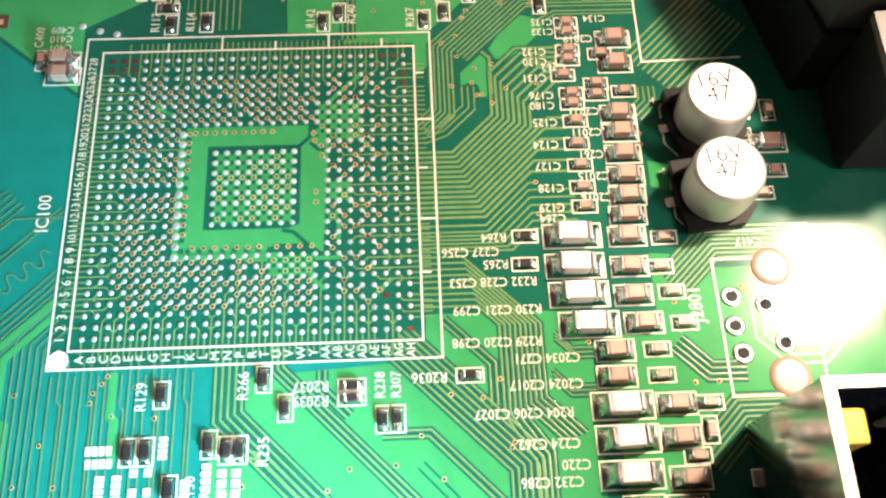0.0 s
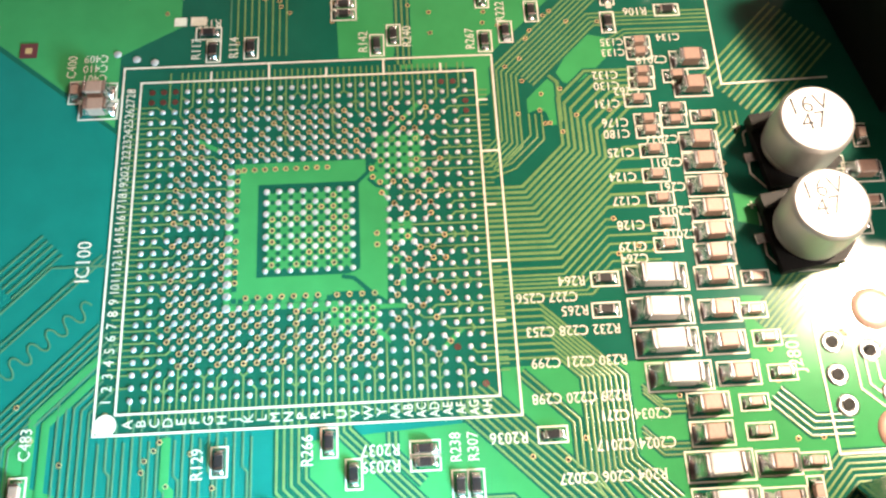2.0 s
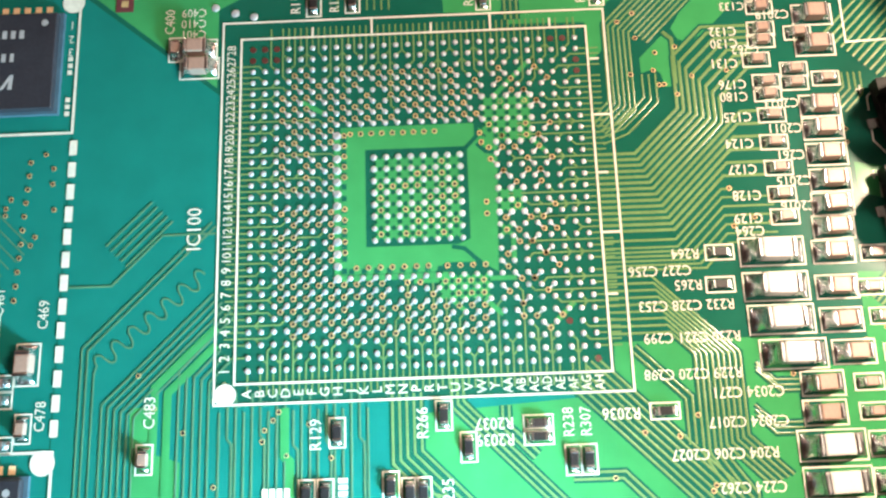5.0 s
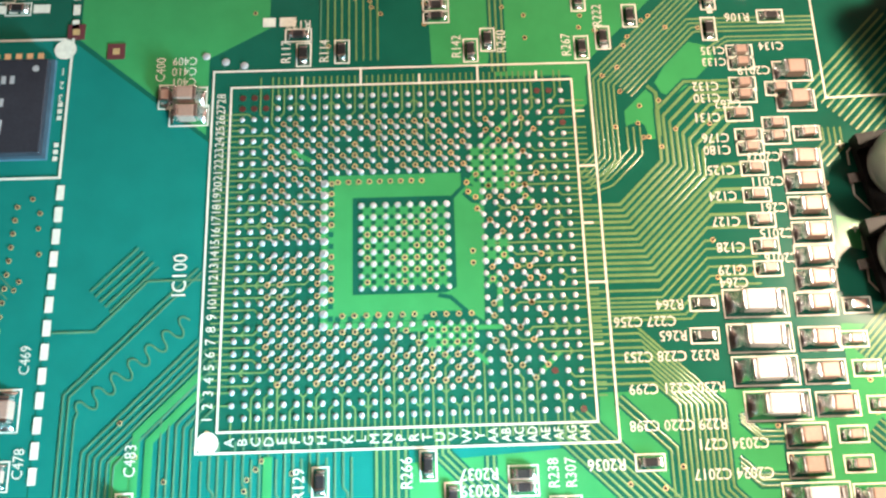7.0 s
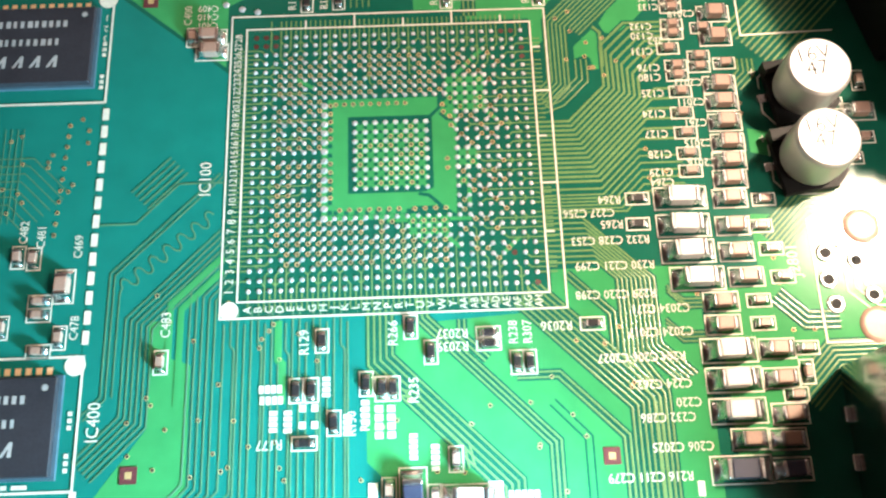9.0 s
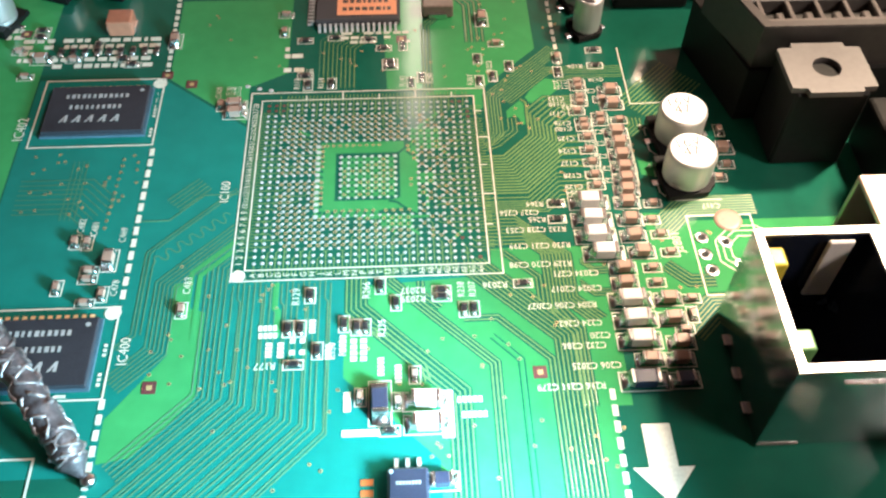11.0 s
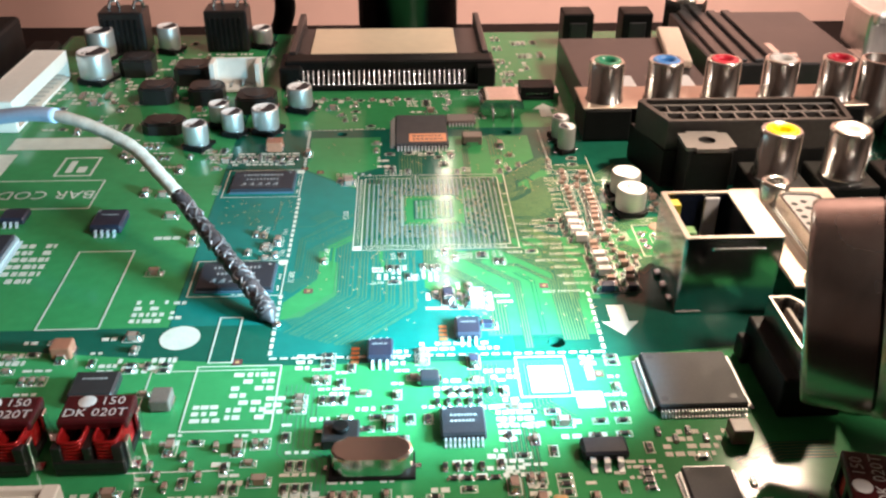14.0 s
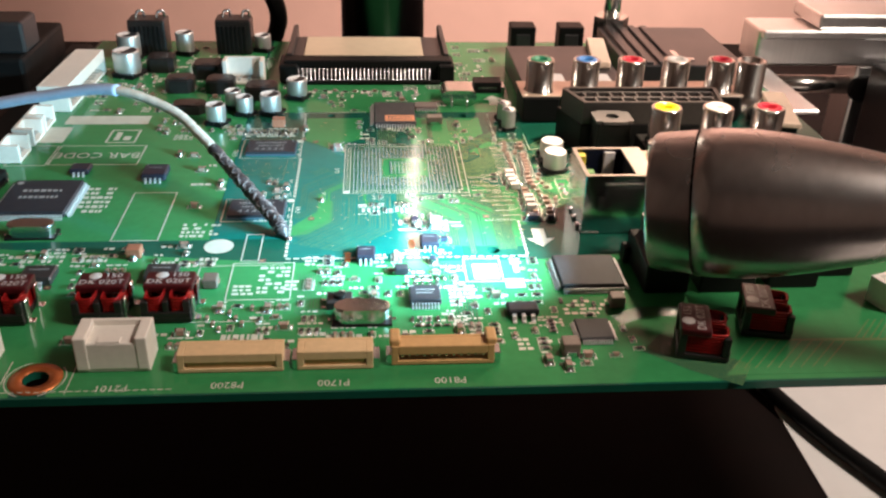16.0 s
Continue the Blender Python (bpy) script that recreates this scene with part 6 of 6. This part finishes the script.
part("front_lip", bm, WARMTIN, ob, "warm tin lip")
ob = thing("foam_strip", 69, 75, 7.5, -8, "cream foam strip lying on the tin screen", "strip")
bm = bmesh.new()
cube(bm, -3.2, -13, 0, 3.2, 16, 2.4, 0.6, 2)
part("strip", bm, material("cream_foam", (0.75, 0.58, 0.45), 0.7, vary=0.06, grain=1, bump=0.2), ob)
ob = thing("foam_strip", 114, 26, 6, -12, "cream strip at the end of the socket row", "strip")
bm = bmesh.new()
cube(bm, -3.4, -14, 0, 3.4, 14, 1.6, 0.4, 2)
part("strip", bm, bpy.data.materials["cream_foam"], ob)
bm = bmesh.new()
cube(bm, -3, -12, -6, 3, 12, 0.1, 0.2)
part("support", bm, BLACK, ob)
tun = thing("tuner_box", 93, 78, 0.05, 0, "dark grey metal tuner box with ridged lid at the back", "tuner")
bm = bmesh.new()
cube(bm, -18, -20, 0.1, 22, 26, 10.0, 0.5, 2)
part("case", bm, DARKGREY, tun)
for k in range(4):
    bm = bmesh.new()
    cube(bm, -16 + k * 4.4, -19, 10.0, -13.4 + k * 4.4, 25, 10.9, 0.3)
    part("ridge", bm, DARKGREY, tun)
bm = bmesh.new()
cube(bm, -1, -13, 10.0, 2, -5, 10.6, 0.3)
cube(bm, 2, -15, 10.0, 6, -13, 10.5, 0.2)
part("latch", bm, STEEL, tun)
bm = bmesh.new()
tube(bm, -12, 30, 0.1, 42, 3.2, 2.8, 24)
tube(bm, -12, 30, 0.1, 13, 6.5, 6.5, 6)
part("aerial_post", bm, STEEL, tun)
for x in (47.5, 65.5):
    ob = thing("optical_socket", x, 107, 0.05, 0, "small upright black optical socket at the back edge", "socket", "optical sockets")
    bm = bmesh.new()
    cube(bm, -4.6, -4.2, 0.1, 4.6, 4.2, 10, 0.5, 2)
    part("body", bm, BLACK, ob)
    bm = bmesh.new()
    cube(bm, -2.6, -4.5, 2, 2.6, -4.0, 7.4, 0.3)
    part("shutter", bm, DARKGREY, ob)

# ---- sensor wire: pale blue sleeve, then bare braid down to the tip ----
wire = thing("sensor_wire", -28.4, -40, 0.1, 0, "braided sensor wire with pale blue sleeve, tip touching the board", "wire")
WAY = [(-28.4, -40, 0.3), (-31.5, -35.6, 3.2), (-36.6, -29.0, 6.0), (-42.6, -21.4, 9.4), (-50.6, -12.4, 14.4), (-59.4, -4.7, 18.6), (-75.2, 2.4, 21.2), (-95.3, 7.6, 17.4), (-118.7, 11.8, 12.4), (-170, 22, 4)]
full = [p - Vector((-28.4, -40, 0.1)) for p in spline(WAY, 16)]
bm = bmesh.new()
thick = [0.2 + min(1.3, 0.27 * k) for k in range(5)] + [1.68 - 0.006 * k + 0.10 * math.sin(k * 2.2) + 0.08 * math.sin(k * 5.1) for k in range(55)]
sweep(bm, full[:60], thick, 12)
part("braid", bm, BRAID, wire, "tarnished metal braid")
for s in (1, -1):
    bm = bmesh.new()
    for strand in range(3):
        path = []
        for k in range(6, 59):
            t = (full[k + 1] - full[k - 1]).normalized()
            side = t.cross(Vector((0.1, 0.2, 1))).normalized()
            up = side.cross(t)
            a = s * (k * 0.55 + 0.5 * math.sin(k * 1.3 + strand) + 0.3 * math.sin(k * 2.9)) + strand * math.tau / 3
            path.append(full[k] + (thick[k] + 0.02) * (side * math.cos(a) + up * math.sin(a)))
        sweep(bm, path, [0.2 + 0.09 * math.sin(q * 1.9 + strand * 2) for q in range(len(path))], 5)
    part("strand", bm, material("dull_braid_strand", (0.24, 0.20, 0.20), 0.45, 0.6, vary=0.5, grain=2, bump=0.3), wire, "bright crossing strands")
bm = bmesh.new()
sweep(bm, full[58:108], [1.3 - 0.002 * k + 0.04 * math.sin(k * 1.7) for k in range(50)], 12)
part("inner_sleeve", bm, material("grey_woven_sleeve", (0.60, 0.53, 0.46), 0.6, vary=0.2, grain=1.5, bump=0.4), wire)
bm = bmesh.new()
sweep(bm, full[94:], 1.5, 14)
part("blue_sleeve", bm, BLUETIN, wire, "pale blue sleeve")
bm = bmesh.new()
lathe(bm, [(0.0, 0.0), (0.9, 0.05), (0.7, 0.5), (0.0, 0.8)], 14, (0.5, -0.2, 0))
part("solder_bead", bm, SOLDER, wire)

# ---- torch head of brushed steel, its open end to the board ----
torch = thing("torch_lamp", 45.6, -71.4, 24.4, 0, "brushed steel bullet-shaped lamp head shining a cool light", "lamp")
axis = Vector((0.90, -0.40, 0.15)).normalized()
turn_ = axis.to_track_quat("Z", "Y").to_matrix().to_4x4()
bm = bmesh.new()
lathe(bm, [(11.6, 1.2), (12.4, 0.0), (12.9, 0.1), (13.2, 0.8), (13.7, 8.0)], 64, m=turn_)
part("front_ring", bm, BRUSHED, torch)
bm = bmesh.new()
lathe(bm, [(13.4, 7.9), (13.4, 8.4), (13.95, 8.5), (14.1, 12), (14.0, 17), (13.3, 23), (12.0, 30), (10.2, 38), (8.0, 46), (6.0, 53), (5.0, 57), (4.8, 70), (0, 70)], 64, m=turn_)
part("head", bm, BRUSHED, torch)
bm = bmesh.new()
lathe(bm, [(11.6, 1.2), (9.0, 7.0), (4.0, 11.0), (0, 11.4)], 48, m=turn_)
part("reflector", bm, STEEL, torch)
bm = bmesh.new()
end = axis * 68
sweep(bm, spline([end, end + axis * 30, end + Vector((70, -24, 22)), end + Vector((130, -20, -20)), end + Vector((170, 0, -94))], 10), 4.0, 16)
part("gooseneck", bm, BLACK, torch)

# ---- holder, pole and what lies on the bench ----
pole = thing("stand_pole", -3.8, 133, -62, 0, "thick polished metal stand pole behind the board", "pole")
bm = bmesh.new()
lathe(bm, [(0, 0), (16.2, 0), (16.2, 420), (0, 420)], 64)
part("tube", bm, CHROME, pole)
bm = bmesh.new()
lathe(bm, [(34, 0), (34, 6), (30, 8), (16.3, 8)], 48)
part("foot", bm, BLACK, pole)
ob = thing("cable", -66, 150, -60, 0, "thin black cable rising behind the board", "cable")
bm = bmesh.new()
sweep(bm, spline([(0, 60, 0), (8, 30, 30), (20, 0, 62), (8, -5, 90), (-10, 0, 140)], 10), 3.6, 12)
part("sheath", bm, BLACK, ob)
jaw = thing("board_clamp", 138, 98, -62, 0, "bright aluminium clamp block with a slide rod at the board edge", "clamp")
bm = bmesh.new()
cube(bm, -3, 0, 59, 96, 18, 73, 1.2, 2)
part("beam", bm, ALU, jaw)
bm = bmesh.new()
cube(bm, 38, 1, 8, 96, 17, 59.4, 1.2, 2)
part("block", bm, ALU, jaw)
bm = bmesh.new()
cube(bm, -3, -3.5, 70, 96, -0.05, 73.5, 0.8, 2)
part("edge_strip", bm, ALU, jaw)
bm = bmesh.new()
cube(bm, 18, -2, 73.5, 96, 22, 79, 1.0, 2)
part("upper_plate", bm, ALU, jaw)
bm = bmesh.new()
tube(bm, 0, 0, -2, 36, 3.6, n=32)
bmesh.ops.rotate(bm, verts=bm.verts, cent=(0, 0, 0), matrix=Matrix.Rotation(radians(90), 3, "Y"))
bmesh.ops.translate(bm, verts=bm.verts, vec=(4, 6, 50))
part("slide_rod", bm, STEEL, jaw, "bright polished slide rod")
bm = bmesh.new()
lathe(bm, [(0, -1.2), (5.0, -1.2), (5.4, -0.4), (5.4, 1)], 32, m=Matrix.Translation((42, 1, 50)) @ Matrix.Rotation(radians(90), 4, "X") @ Matrix.Diagonal((1, 1, -1, 1)))
part("bore", bm, HOLE, jaw, "near-black disc for the shade in a round bore")
bm = bmesh.new()
cube(bm, -13, -50, 58.6, 0.2, 6, 60.2, 0.4)
part("jaw_lip", bm, ALU, jaw)
bm = bmesh.new()
cube(bm, -4, -4, 0, 96, 24, 8.2, 1.0)
part("foot", bm, ALU, jaw)
bm = bmesh.new()
cube(bm, 40, -34, 0, 62, -4.2, 62, 1.5, 2)
part("carriage", bm, DARKGREY, jaw)
jaw = thing("board_clamp", -112, 60, -62, 0, "dark clamp rail with aluminium block at the board edge", "clamp")
bm = bmesh.new()
cube(bm, -90, -3, 60, -4, 40, 74, 1.2, 2)
part("rail", bm, BLACK, jaw)
bm = bmesh.new()
cube(bm, 0.2, -40, 58.4, 8, 44, 60.2, 0.3)
part("board_rest", bm, BLACK, jaw)
bm = bmesh.new()
cube(bm, -90, -3, 0, -40, 40, 60.2, 1.2)
part("foot", bm, BLACK, jaw)
bm = bmesh.new()
cube(bm, -22, 2, 74, -4, 16, 84, 1.0, 2)
part("stop", bm, DARKGREY, jaw)
bm = bmesh.new()
cube(bm, -70, 6, 74, -30, 22, 83, 1.0, 2)
part("block", bm, DARKGREY, jaw)
bm = bmesh.new()
cube(bm, -5, -44, 56, 3, 48, 64, 0.8)
part("jaw_lip", bm, BLACK, jaw)
ob = thing("paper_sheet", 160, -50, -61.9, 0, "white sheet of paper on the bench under the board", "paper")
bm = bmesh.new()
prism(bm, [(-57, -140), (70, -140), (70, 60), (-40, 60), (-56, 20)], 0, 0.3)
part("sheet", bm, PAPER, ob)
ob = thing("cable", 110, -45, -61.5, 0, "black cable across the paper on the bench", "cable")
bm = bmesh.new()
sweep(bm, spline([(-20, 60, 2.4), (-8, 26, 2.4), (1, 0, 2.4), (11, -22, 2.4), (32, -70, 2.4)], 10), 2.2, 12)
part("sheath", bm, BLACK, ob)


# ---- crowds of small parts on the outer fields of the board, kept clear of the larger ones ----
TAKEN = [(-69, -41, -56.5, -14), (-106, 2, -71, 17), (-106, 18, -73, 40), (-48, -47, -39, -39), (-39.5, -66.5, -25, -36), (10.5, -61, 24, -50), (-74, -97, -63, -85), (-110, -97, -30, -91), (-46, -32, 28, 42), (36, -96, 126, -48)]
bpy.context.view_layer.update()
for ob in list(scene.objects):
    if ob.parent is None and ob.type == "EMPTY" and ob is not board and abs(ob.location.z) < 0.003:
        spots = [c.matrix_world @ Vector(q) for c in ob.children_recursive if c.type == "MESH" for q in c.bound_box]
        TAKEN.append((min(p.x for p in spots) / U - 0.5, min(p.y for p in spots) / U - 0.5, max(p.x for p in spots) / U + 0.5, max(p.y for p in spots) / U + 0.5))
silk = bmesh.new()
R = random.Random(21)
FIELDS = [(-47.5, -85, -26, -67, 34), (-100, -62, -30, -40, 34), (-43, -86, 28, -51, 90), (-100, -40, -46, 36, 46), (-100, 42, 36, 112, 90), (22, -92, 48, -66, 22), (-46, 20, -30, 40, 10)]
for x0, y0, x1, y1, count in FIELDS:
    made = tries = 0
    while made < count and tries < 900:
        tries += 1
        x, y, turn = R.uniform(x0, x1), R.uniform(y0, y1), R.choice((0, 90))
        kind = R.choice((RES, RES, SMALL, SMALL, MID, RES))
        a, c = (1.7, 1.0) if turn == 0 else (1.0, 1.7)
        row = R.choice((1, 1, 2, 3))
        box = (x - a, y - c, x + a + (1.5 * (row - 1) if turn else 0), y + c + (0 if turn else 1.5 * (row - 1)))
        if any(box[0] < t[2] and box[2] > t[0] and box[1] < t[3] and box[3] > t[1] for t in TAKEN):
            continue
        TAKEN.append((box[0] - 0.3, box[1] - 0.3, box[2] + 0.3, box[3] + 0.3))
        for k in range(row):
            put_chip(kind if kind is not MID or row == 1 else RES, x + (1.5 * k if turn else 0), y + (0 if turn else 1.5 * k), turn)
        if turn:
            scribble(box[0] + 0.1, y + c + 0.5, box[2], y + c + 1.5, 1, 1.0)
        else:
            scribble(x - a - 3.4, box[1] + 0.3, x - a - 0.5, box[3] - 0.2, row, 1.0)
        made += row
tagged(part("field_print", silk, SILK, board), "white screen print beside the small parts", kind="stuff")
